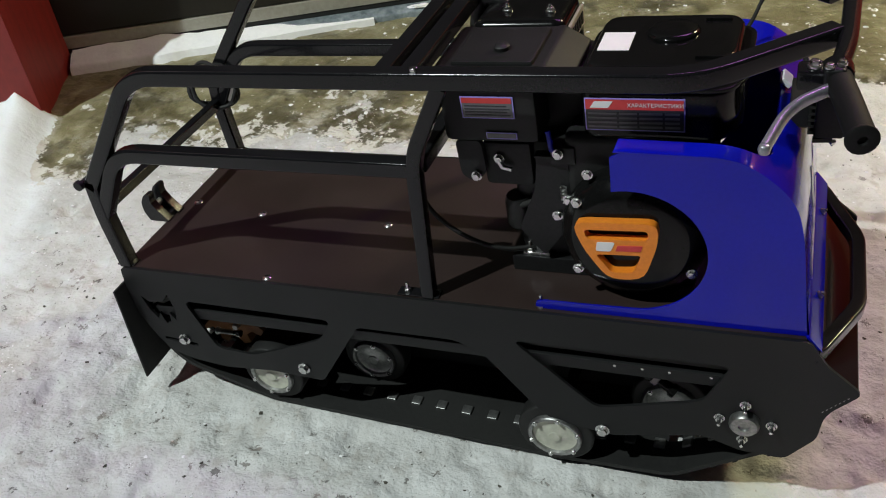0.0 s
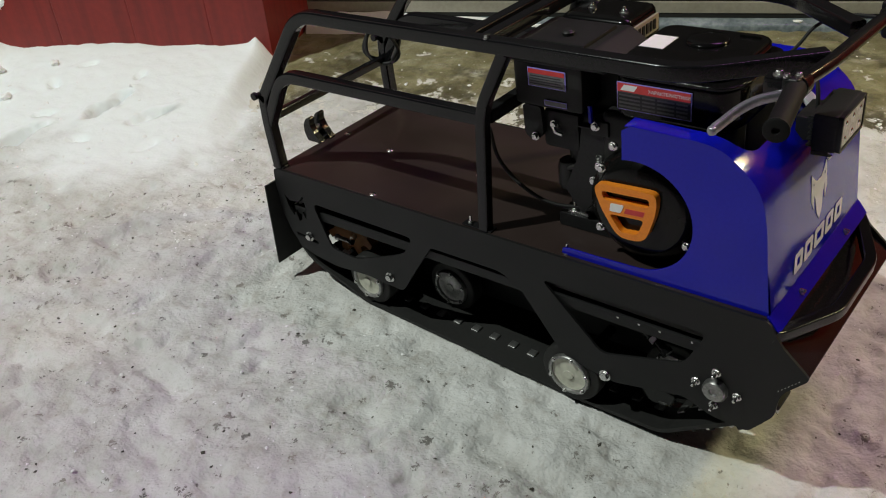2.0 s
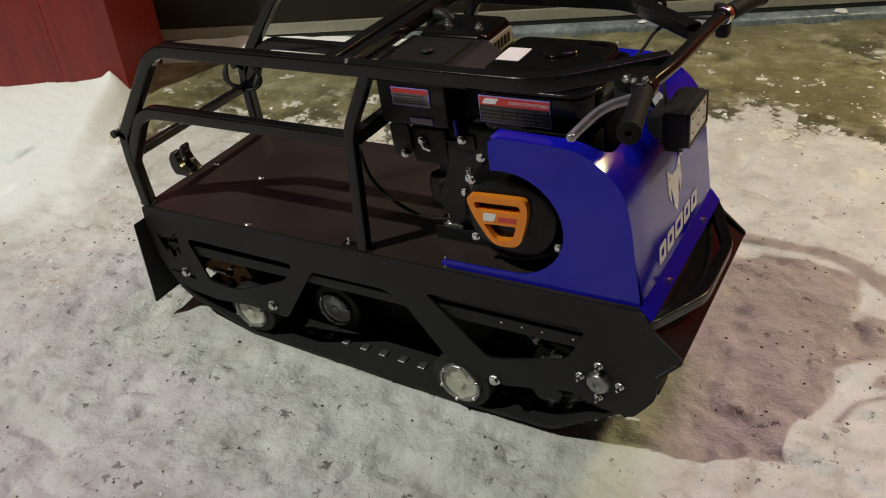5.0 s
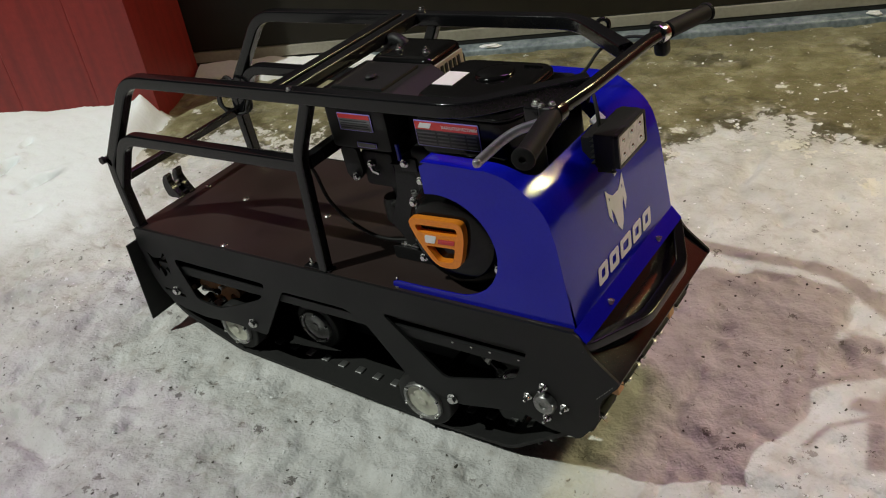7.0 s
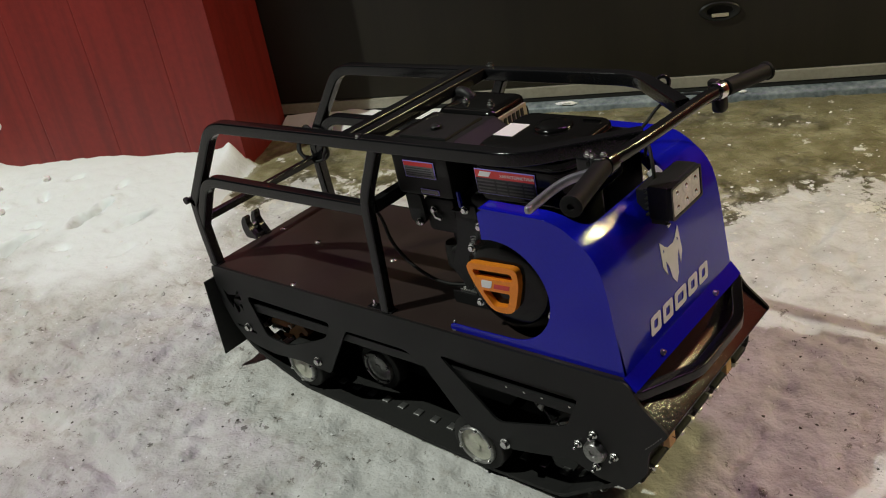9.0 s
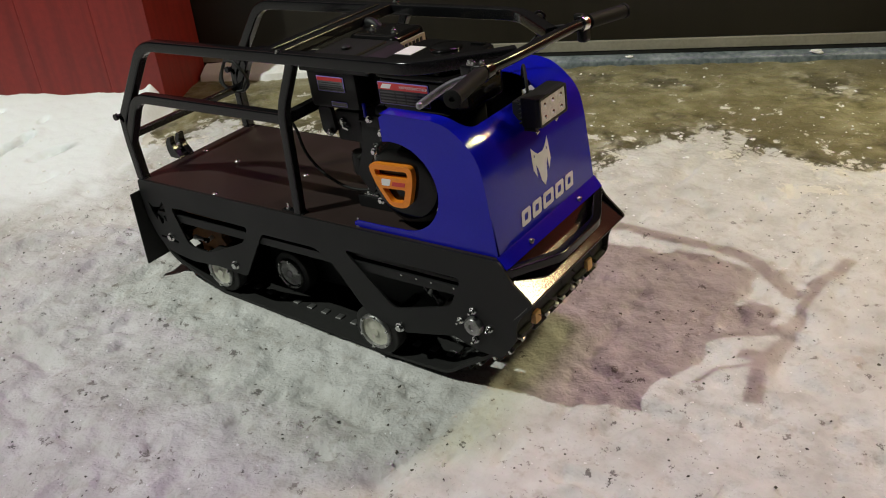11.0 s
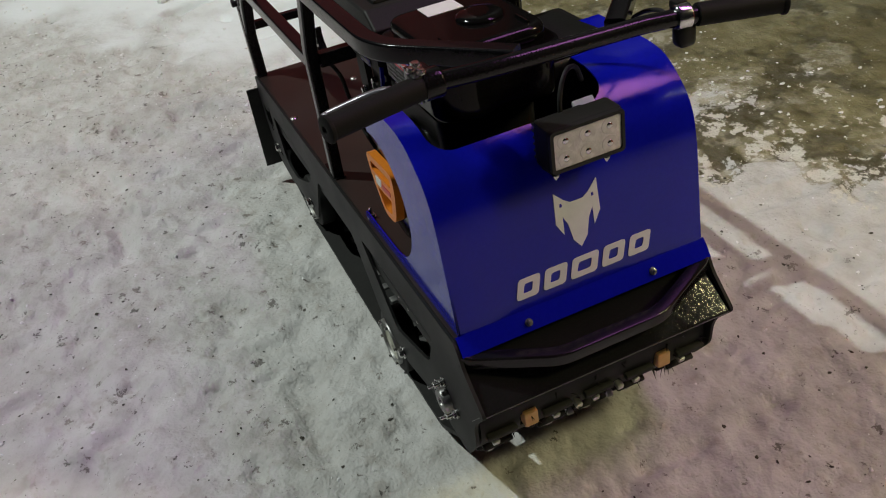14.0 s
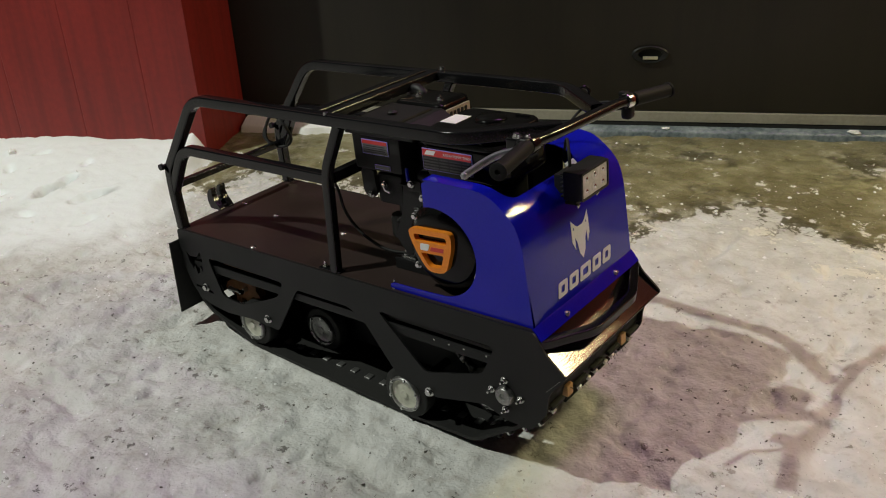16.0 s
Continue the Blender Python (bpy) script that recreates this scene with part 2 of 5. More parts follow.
    reach = math_node("MINIMUM", math_node("MULTIPLY", bare.outputs["Fac"], 12.0), 1.9)
    fray2 = math_node("MULTIPLY_ADD", math_node("SUBTRACT", shreds.outputs["Fac"], 0.5), 0.32, math_node("SUBTRACT", patches.outputs["Fac"], 0.5))
    drift = math_node("MULTIPLY_ADD", math_node("SUBTRACT", zone.outputs["Fac"], 0.5), 1.15, fray2)
    sum1 = math_node("MULTIPLY_ADD", drift, reach, bare.outputs["Fac"])
    edge = ramp(tree, sum1, [(0.470, (0, 0, 0)), (0.508, (1, 1, 1))]).outputs["Color"]
    film = ramp(tree, sum1, [(0.51, (0.78,) * 3), (0.62, (0.58,) * 3), (0.88, (0, 0, 0))]).outputs["Color"]
    film = math_node("MULTIPLY", film, ramp(tree, shreds.outputs["Fac"], [(0.44, (0.10,) * 3), (0.53, (1, 1, 1))]).outputs["Color"])
    rim = ramp(tree, sum1, [(0.42, (0, 0, 0)), (0.52, (1, 1, 1)), (0.78, (0.8, 0.8, 0.8)), (1.0, (0, 0, 0))]).outputs["Color"]
    wet = math_node("MULTIPLY", rim, ramp(tree, cluster.outputs["Fac"], [(0.46, (0, 0, 0)), (0.52, (0.88,) * 3)]).outputs["Color"])
    ice = mixed(film, ice, (0.58, 0.555, 0.47))
    ice = mixed(wet, ice, (0.062, 0.054, 0.025))
    isles = math_node("MULTIPLY_ADD", shreds.outputs["Fac"], 0.32, patches.outputs["Fac"])
    isles = math_node("MULTIPLY_ADD", math_node("SUBTRACT", 0.86, bare.outputs["Fac"]), 0.20, isles)
    isles = ramp(tree, isles, [(0.762, (0, 0, 0)), (0.776, (0.95,) * 3)]).outputs["Color"]
    ice = mixed(isles, ice, (0.74, 0.72, 0.66))
    links.new(mixed(edge, snow, ice), b.inputs["Base Color"])
    gloss = ramp(tree, edge, [(0.0, (0.60,) * 3), (1.0, (0.36,) * 3)])
    links.new(gloss.outputs["Color"], b.inputs["Roughness"])
    first = node(tree, "ShaderNodeBump", Strength=0.55, Distance=0.02)
    links.new(math_node("MULTIPLY_ADD", fresh.outputs["Fac"], -0.42, 0.55), first.inputs["Strength"])
    links.new(mid.outputs["Fac"], first.inputs["Height"])
    pits = math_node("MULTIPLY_ADD", math_node("MULTIPLY", chip, keep), -0.55, smudge.outputs["Fac"])
    second = node(tree, "ShaderNodeBump", Strength=0.7, Distance=0.014)
    links.new(math_node("MULTIPLY_ADD", fresh.outputs["Fac"], -0.42, 0.64), second.inputs["Strength"])
    links.new(pits, second.inputs["Height"])
    links.new(first.outputs["Normal"], second.inputs["Normal"])
    third = node(tree, "ShaderNodeBump", Strength=0.45, Distance=0.004)
    links.new(math_node("MULTIPLY_ADD", fresh.outputs["Fac"], -0.12, 0.22), third.inputs["Strength"])
    links.new(grain.outputs["Fac"], third.inputs["Height"])
    links.new(second.outputs["Normal"], third.inputs["Normal"])
    links.new(third.outputs["Normal"], b.inputs["Normal"])
    return m


GROUND = ground_material()
SNOW = surface("loose_snow", (0.84, 0.84, 0.85), (0.92, 0.92, 0.92), (0.6, 0.75), grain=70, relief=0.5, deep=0.004, wear=8.0)
GRIT = surface("dark_grit", (0.03, 0.028, 0.025), (0.10, 0.09, 0.07), (0.7, 0.85), grain=90)


# ---- mesh helpers ----
def finish(name, bm, material, smooth=True, angle=38):
    bmesh.ops.recalc_face_normals(bm, faces=bm.faces)
    if smooth:
        for f in bm.faces:
            f.smooth = True
        for e in bm.edges:
            e.smooth = len(e.link_faces) == 2 and e.calc_face_angle(0) < radians(angle)
    me = bpy.data.meshes.new(name)
    bm.to_mesh(me)
    bm.free()
    me.materials.append(material)
    if smooth:
        flat_normals(me)
    return me


def flat_normals(me, limit=0.62):
    """Shading normals weighted by the size of the faces, so that flats stay flat beside rounded edges."""
    n = len(me.polygons)
    area, way = np.empty(n), np.empty(n * 3)
    me.polygons.foreach_get("area", area)
    me.polygons.foreach_get("normal", way)
    way = way.reshape(n, 3)
    corner = np.empty(len(me.loops), np.int32)
    me.loops.foreach_get("vertex_index", corner)
    size = np.empty(n, np.int32)
    me.polygons.foreach_get("loop_total", size)
    owner = np.repeat(np.arange(n), size)
    round_vert = [[] for _ in range(len(me.vertices))]
    for v, f in zip(corner.tolist(), owner.tolist()):
        round_vert[v].append(f)
    out = []
    for v, f in zip(corner.tolist(), owner.tolist()):
        near = round_vert[v]
        w = way[near]
        keep = (w @ way[f]) > limit
        s = (w[keep] * area[near][keep, None]).sum(0)
        d = math.sqrt(float(s @ s))
        out.append((s / d).tolist() if d > 1e-12 else way[f].tolist())
    me.normals_split_custom_set(out)


def part(name, bm, material, parent, label="", place=None, smooth=True):
    """One mesh under a thing or a part, modelled in the coordinates of the thing."""
    me = bm if isinstance(bm, bpy.types.Mesh) else finish(name, bm, material, smooth)
    ob = new(name, me)
    ob.parent = parent
    if place is not None:
        ob.matrix_basis = place
    if label:
        ob["label"] = label
    return ob


def thing(name, label, category, place=None, group="", kind="", me=None):
    ob = new(name, me)
    if place is not None:
        ob.matrix_world = place
    return tagged(ob, label, category, group, kind)


def box(lo, hi, bevel=0.0, seg=2, bm=None):
    bm = bm or bmesh.new()
    size = [b - a for a, b in zip(lo, hi)]
    mid = [(a + b) / 2 for a, b in zip(lo, hi)]
    r = bmesh.ops.create_cube(bm, size=1, matrix=Matrix.Translation(mid) @ Matrix.Diagonal((*size, 1)))
    if bevel:
        vs = set(r["verts"])
        es = [e for e in bm.edges if e.verts[0] in vs and e.verts[1] in vs]
        bmesh.ops.bevel(bm, geom=es, offset=bevel, segments=seg, affect="EDGES", profile=0.6)
    return bm


def rounded(points, radius, seg=5):
    """A path of points with its inner corners rounded."""
    pts = [Vector(p) for p in points]
    out = [pts[0]]
    for a, b, c in zip(pts, pts[1:], pts[2:]):
        u, v = (a - b), (c - b)
        r = min(radius, 0.48 * u.length, 0.48 * v.length)
        p, q = b + u.normalized() * r, b + v.normalized() * r
        for k in range(seg + 1):
            s = k / seg
            out.append((1 - s) ** 2 * p + 2 * s * (1 - s) * b + s * s * q)
    return out + [pts[-1]]


def profile_square(w, r=None):
    r = r or 0.15 * w
    h = w / 2
    out = []
    for cx, cy, a0 in ((h - r, h - r, 0), (r - h, h - r, 90), (r - h, r - h, 180), (h - r, r - h, 270)):
        out += [(cx + r * math.cos(radians(a0 + d)), cy + r * math.sin(radians(a0 + d))) for d in (0, 45, 90)]
    return out


def profile_round(r, n=14):
    return [(r * math.cos(2 * math.pi * k / n), r * math.sin(2 * math.pi * k / n)) for k in range(n)]


def sweep(points, profile, side=(0, 1, 0), closed=False, bm=None):
    """A profile carried along a path, with closed ends."""
    bm = bm or bmesh.new()
    pts = [Vector(p) for p in points]
    n = len(pts)
    side = Vector(side)
    rings = []
    for k, p in enumerate(pts):
        a = pts[(k - 1) % n] if closed or k else p
        b = pts[(k + 1) % n] if closed or k < n - 1 else p
        t = (b - a).normalized()
        side = side - t * side.dot(t)
        if side.length < 1e-4:
            side = t.orthogonal()
        side.normalize()
        up = t.cross(side)
        rings.append([bm.verts.new(p + side * x + up * y) for x, y in profile])
    m = len(profile)
    for k in range(n if closed else n - 1):
        r, s = rings[k], rings[(k + 1) % n]
        for j in range(m):
            bm.faces.new((r[j], r[(j + 1) % m], s[(j + 1) % m], s[j]))
    if not closed:
        bm.faces.new(rings[0][::-1])
        bm.faces.new(rings[-1])
    return bm


def lathe(steps, seg=28, axis="y", at=(0, 0, 0), bm=None):
    """A body of turning: steps of (radius, height along the axis)."""
    bm = bm or bmesh.new()
    at = Vector(at)
    rings = []
    for r, h in steps:
        ring = []
        for k in range(seg):
            c, s = r * math.cos(2 * math.pi * k / seg), r * math.sin(2 * math.pi * k / seg)
            v = {"y": (c, h, s), "z": (c, s, h), "x": (h, c, s)}[axis]
            ring.append(bm.verts.new(at + Vector(v)))
        rings.append(ring)
    for a, b in zip(rings, rings[1:]):
        for k in range(seg):
            bm.faces.new((a[k], a[(k + 1) % seg], b[(k + 1) % seg], b[k]))
    bm.faces.new(rings[0])
    bm.faces.new(rings[-1][::-1])
    return bm


def loop_round(points, radius, seg=3):
    """A closed outline with its corners rounded."""
    pts = [Vector((x, z)) for x, z in points]
    out = []
    for k, b in enumerate(pts):
        u, v = pts[k - 1] - b, pts[(k + 1) % len(pts)] - b
        r = min(radius, 0.45 * u.length, 0.45 * v.length)
        p, q = b + u.normalized() * r, b + v.normalized() * r
        out += [tuple((1 - s) ** 2 * p + 2 * s * (1 - s) * b + s * s * q) for s in (i / seg for i in range(seg + 1))]
    return out


def cutout(loops, y0, y1, bm=None):
    """A sheet in the x-z plane, outline and holes, from y0 to y1 thick."""
    bm = bm or bmesh.new()
    edges = []
    for pts in loops:
        vs = [bm.verts.new((x, y0, z)) for x, z in pts]
        edges += [bm.edges.new((vs[k], vs[(k + 1) % len(vs)])) for k in range(len(vs))]
    bmesh.ops.triangle_fill(bm, use_beauty=True, use_dissolve=False, edges=edges)
    ext = bmesh.ops.extrude_face_region(bm, geom=list(bm.faces))
    bmesh.ops.translate(bm, verts=[v for v in ext["geom"] if isinstance(v, bmesh.types.BMVert)], vec=(0, y1 - y0, 0))
    return bm


def bolt_mesh(name, r, h, stud=0.0, material=None):
    """A hexagon bolt on a washer, pointing up, with its stud above it."""
    bm = lathe([(r * 1.45, 0), (r * 1.5, 0.0015), (r * 1.45, 0.003)], 16, "z")
    lathe([(r * 1.05, 0.003), (r * 1.1, 0.004), (r * 1.08, 0.003 + h * 0.9), (r * 0.95, 0.003 + h)], 6, "z", bm=bm)
    if stud:
        lathe([(r * 0.55, 0.003 + h), (r * 0.55, 0.002 + h + stud), (r * 0.4, 0.003 + h + stud)], 10, "z", bm=bm)
    return finish(name, bm, material or ZINC)


BOLT = bolt_mesh("bolt", 0.0052, 0.005)
STUD = bolt_mesh("stud_bolt", 0.0058, 0.006, 0.012)
CAP = bolt_mesh("bolt", 0.0092, 0.008)
AXLE_STUD = bolt_mesh("bolt", 0.0054, 0.005, 0.009)
NUT = bolt_mesh("bolt", 0.0052, 0.005, 0.004)
DOME = finish("bolt", lathe([(0.008, 0), (0.0075, 0.0015), (0.005, 0.0028), (0.001, 0.0032)], 16, "z"), ZINC)
FACE_NEAR, FACE_FAR, FACE_FRONT = pose(0, 0, 0, 90, 0, 0), pose(0, 0, 0, -90, 0, 0), pose(0, 0, 0, 0, 90, 0)


def bolt(me, parent, x, y, z, turn=None, label=""):
    return part("bolt", me, None, parent, label, Matrix.Translation((x, y, z)) @ (turn or Matrix.Identity(4)))


# ---- the ground: one sheet ----
GARAGE = Vector((0.3, 1.9, 0.0))
GARAGE_TURN = 27.0
ALONG = Vector((math.cos(radians(27)), math.sin(radians(27)), 0))
INTO = Vector((-math.sin(radians(27)), math.cos(radians(27)), 0))
WALL_CORNER = (-1.03, 0.868)
WALL_S = (WALL_CORNER[0] - GARAGE.x) * ALONG.x + (WALL_CORNER[1] - GARAGE.y) * ALONG.y


DENTS = ((-1.205, 0.295, 1.50, 0.100, 0.034, 0.062), (-1.03, 0.34, 1.15, 0.075, 0.028, 0.026), (-1.32, 0.02, 1.45, 0.090, 0.042, 0.055), (-1.36, 0.16, 0.9, 0.040, 0.018, 0.022), (-1.26, 0.47, 1.9, 0.030, 0.016, 0.018), (-1.13, 0.12, 0.6, 0.035, 0.016, 0.016), (-0.90, 0.22, 1.4, 0.045, 0.020, 0.014), (-1.50, 0.42, 1.2, 0.035, 0.016, 0.018), (-0.62, 0.50, 1.3, 0.06, 0.025, 0.018), (-1.62, 0.10, 1.2, 0.06, 0.03, 0.035), (-1.50, 0.28, 2.3, 0.04, 0.025, 0.025))


def value_noise(x, y, seed):
    xi, yi = np.floor(x).astype(np.int64), np.floor(y).astype(np.int64)
    fx, fy = x - xi, y - yi
    fx, fy = fx * fx * (3 - 2 * fx), fy * fy * (3 - 2 * fy)

    def at(i, j):
        h = (i * 374761393 + j * 668265263 + seed * 2147483647) & 0xFFFFFFFF
        h = ((h ^ (h >> 13)) * 1274126177) & 0xFFFFFFFF
        return ((h ^ (h >> 16)) & 0xFFFF) / 65535.0

    return (at(xi, yi) * (1 - fx) + at(xi + 1, yi) * fx) * (1 - fy) + (at(xi, yi + 1) * (1 - fx) + at(xi + 1, yi + 1) * fx) * fy


def smooth_step(x, a, b):
    s = np.clip((x - a) / (b - a), 0, 1)
    return s * s * (3 - 2 * s)


def bare_ice(x, y):
    """How bare the ground is, by the distance from the garage."""
    q = -((x - GARAGE.x) * INTO.x + (y - GARAGE.y) * INTO.y)
    s = (x - GARAGE.x) * ALONG.x + (y - GARAGE.y) * ALONG.y
    edge = 0.80 + 0.30 * (value_noise(x * 2.2, y * 2.2, 3) - 0.5) + 0.22 * smooth_step(s, 0.2, 1.2) - 0.24 * smooth_step(-s, 0.15, 0.85)
    # none in front of the red wall, where the bank lies
    bank = smooth_step(WALL_S + 0.055 - s, -0.02, 0.05)
    bank = bank * smooth_step(q - (GARAGE - Vector((*WALL_CORNER, 0))).dot(INTO), -0.05, 0.01)
    return smooth_step(edge - q, -0.50, 0.42) * (1 - bank)


def fresh_snow(x, y):
    """How fresh the snow is: the bank along the red wall."""
    q = -((x - WALL_CORNER[0]) * INTO.x + (y - WALL_CORNER[1]) * INTO.y)
    s = (x - WALL_CORNER[0]) * ALONG.x + (y - WALL_CORNER[1]) * ALONG.y
    ragged = 0.5 * (value_noise(x * 4, y * 4, 21) - 0.5) + 0.25 * (value_noise(x * 11, y * 11, 22) - 0.5)
    return smooth_step(0.85 + ragged - q, -0.15, 0.25) * smooth_step(-s, -0.14 - ragged * 0.3, 0.0) * smooth_step(q, -0.05, 0.01)


def grey_dents(x, y):
    """Grey floors of the first three dents, ragged at their rims."""
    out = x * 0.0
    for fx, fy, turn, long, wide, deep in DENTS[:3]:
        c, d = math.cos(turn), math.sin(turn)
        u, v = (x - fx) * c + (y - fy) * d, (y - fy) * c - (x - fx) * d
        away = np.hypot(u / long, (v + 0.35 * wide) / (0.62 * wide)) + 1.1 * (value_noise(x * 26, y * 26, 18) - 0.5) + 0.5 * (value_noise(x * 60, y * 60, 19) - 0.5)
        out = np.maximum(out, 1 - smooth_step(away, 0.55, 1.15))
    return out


def ground_height(x, y):
    h = 0.010 * (value_noise(x * 3, y * 3, 1) - 0.5) + 0.008 * (value_noise(x * 9, y * 9, 2) - 0.5)
    h = h + 0.010 * (value_noise(x * 21, y * 21, 5) - 0.5) + 0.006 * (value_noise(x * 45, y * 45, 6) - 0.5)
    pits = value_noise(x * 13, y * 13, 7)
    h = h - 0.013 * smooth_step(pits, 0.74, 0.90)
    h = h - 0.010 * smooth_step(value_noise(x * 25, y * 25, 41), 0.72, 0.88)
    bare = bare_ice(x, y)
    h = h * (1 - 0.6 * bare) * (1 - 0.75 * fresh_snow(x, y))
    # snow bank along the red wall
    q = -((x - WALL_CORNER[0]) * INTO.x + (y - WALL_CORNER[1]) * INTO.y)
    s = (x - WALL_CORNER[0]) * ALONG.x + (y - WALL_CORNER[1]) * ALONG.y
    reach = smooth_step(-s, -0.05, 0.05) * smooth_step(q, -0.05, 0.0)
    lump = 0.6 * value_noise(x * 5, y * 5, 11) + 0.4 * value_noise(x * 14, y * 14, 12)
    bank = reach * smooth_step(0.75 - q, 0.0, 0.7) * (0.076 + 0.004 * lump - 0.02 * smooth_step(-s, 0.6, 1.1))
    pile = 0.15 * smooth_step(-s, 1.02, 1.40) * smooth_step(0.42 - q, 0.0, 0.36) * (0.35 + 0.7 * lump + 0.7 * value_noise(x * 10, y * 10, 31) + 0.35 * value_noise(x * 26, y * 26, 32))
    rough = reach * smooth_step(1.1 - q, 0.0, 0.5) * (0.006 * (value_noise(x * 4.5, y * 4.5, 13) - 0.5) + 0.0025 * (value_noise(x * 13, y * 13, 14) - 0.5) + 0.0035 * (value_noise(x * 36, y * 36, 15) - 0.5))
    for fx, fy, turn, long, wide, deep in DENTS:
        c, d = math.cos(turn), math.sin(turn)
        u, v = (x - fx) * c + (y - fy) * d, (y - fy) * c - (x - fx) * d
        wave = 0.6 * (value_noise(x * 22, y * 22, 17) - 0.5) + 0.3 * (value_noise(x * 55, y * 55, 16) - 0.5)
        away = np.hypot(u / long, v / wide) + wave
        rough = rough - deep * (1 - smooth_step(away, 0.55, 1.08)) + 0.16 * deep * np.exp(-((away - 1.30) / 0.22) ** 2)
    rough = rough + 0.036 * np.exp(-np.abs((s + 0.05) / 0.028) ** 1.2 - (q / 0.04) ** 2)
    # the machine has pressed its bed flat
    bed = smooth_step(x, 0.0, 0.2) * smooth_step(1.15 - x, 0.0, 0.2) * smooth_step(y, -0.05, 0.05) * smooth_step(0.5 - y, 0.0, 0.1)
    return (h - 0.004) * (1 - 0.8 * bed) + bank + pile + rough


def grown(a, b, step, far):
    out = list(np.arange(a, b, step))
    lo, hi, d = a, b, step
    head, tail = [], []
    while lo > -far or hi < far:
        d *= 1.35
        lo, hi = lo - d, hi + d
        head.append(lo)
        tail.append(hi)
    return np.array(head[::-1] + out + [b] + tail)


def ground_sheet():
    xs, ys = grown(-2.3, 2.4, 0.0105, 400), grown(-0.95, 2.3, 0.0105, 400)
    gx, gy = np.meshgrid(xs, ys)
    near = smooth_step(12 - np.hypot(gx, gy), 0, 6)
    gz = ground_height(gx, gy) * near
    co = np.stack([gx, gy, gz], -1).reshape(-1, 3)
    w, h = len(xs), len(ys)
    k = np.arange(w * h).reshape(h, w)
    faces = np.stack([k[:-1, :-1], k[:-1, 1:], k[1:, 1:], k[1:, :-1]], -1).reshape(-1, 4)
    me = bpy.data.meshes.new("ground")
    me.from_pydata(co.tolist(), [], faces.tolist())
    me.polygons.foreach_set("use_smooth", np.ones(len(faces), bool))
    mask = me.attributes.new("bare", "FLOAT", "POINT")
    mask.data.foreach_set("value", (bare_ice(gx, gy) * near).ravel().astype(np.float32))
    new_snow = me.attributes.new("fresh", "FLOAT", "POINT")
    new_snow.data.foreach_set("value", (fresh_snow(gx, gy) * near).ravel().astype(np.float32))
    # mask of the grey in the first three dents
    worn = me.attributes.new("dent_grey", "FLOAT", "POINT")
    worn.data.foreach_set("value", (grey_dents(gx, gy) * near).ravel().astype(np.float32))
    me.materials.append(GROUND)
    me.update()
    return thing("ground", "trodden grey-white snow with yellow ice before the garage", "ground", kind="structure", me=me)


ground_sheet()


def scatter(name, label, category, material, count, seed, pick, sizes, flat=0.7, sink=0.35):
    """Small lumps strewn over the ground, in one mesh."""
    rng = np.random.default_rng(seed)
    base = np.array([(1, 0, 0), (-1, 0, 0), (0, 1, 0), (0, -1, 0), (0, 0, 1), (0, 0, -1), (.6, .6, .6), (-.6, .6, .6), (.6, -.6, .6), (-.6, -.6, .6)])
    tri = [(4, 6, 7), (4, 7, 9), (4, 9, 8), (4, 8, 6), (0, 2, 6), (2, 7, 6), (2, 1, 7), (1, 9, 7), (1, 3, 9), (3, 8, 9), (3, 0, 8), (0, 6, 8), (0, 5, 2), (2, 5, 1), (1, 5, 3), (3, 5, 0)]
    verts, faces = [], []
    while len(faces) < count * len(tri):
        x, y = pick(rng)
        r = sizes[0] * (sizes[1] / sizes[0]) ** (rng.random() ** 2.2)
        a = rng.random() * 6.3
        v = base * (1 + 0.8 * (rng.random((10, 1)) - 0.5)) * r * (1, 0.4 + 0.5 * rng.random(), flat)
        v = np.stack([v[:, 0] * np.cos(a) - v[:, 1] * np.sin(a), v[:, 0] * np.sin(a) + v[:, 1] * np.cos(a), v[:, 2]], -1)
        z = float(ground_height(np.array([x]), np.array([y]))[0])
        n = len(verts)
        verts += (v + (x, y, z + r * flat * (0.5 - sink))).tolist()
        faces += [(n + i, n + j, n + k) for i, j, k in tri]
    me = bpy.data.meshes.new(name)
    me.from_pydata(verts, [], faces)
    me.materials.append(material)
    return thing(name, label, category, kind="stuff", me=me)


def over_snow(rng):
    while True:
        x, y = rng.uniform(-1.6, 2.0), rng.uniform(-0.9, 1.6)
        if bare_ice(np.array([x]), np.array([y]))[0] < 0.4 and fresh_snow(np.array([x]), np.array([y]))[0] < 0.3 and not (0.0 < x < 1.15 and 0.0 < y < 0.45):
            return x, y


def over_edge(rng):
    while True:
        s, q = rng.uniform(-1.2, 1.7), rng.uniform(-0.02, 1.05)
        p = GARAGE + ALONG * s - INTO * q
        if rng.random() < 0.22 + 0.78 * math.exp(-((q - 0.62) / 0.18) ** 2):
            return p.x, p.y


def over_bank(rng):
    s, q = -2.0 * rng.random() + 0.2, 0.28 + rng.random() ** 0.8 * 0.85
    p = Vector((*WALL_CORNER, 0)) + ALONG * s - INTO * q
    return p.x, p.y


scatter("grit", "small dark grit and chips strewn over the snow", "grit", GRIT, 2600, 3, over_snow, (0.0009, 0.0050), 0.45, 0.4)
scatter("snow_crumbs", "small crumbs of trodden snow", "snow", SNOW, 1700, 4, over_snow, (0.0013, 0.0052), 0.5, 0.55)
scatter("ice_crumbs", "white crumbs of snow on the yellow ice", "snow", SNOW, 1000, 5, over_edge, (0.0014, 0.0085), 0.5, 0.5)
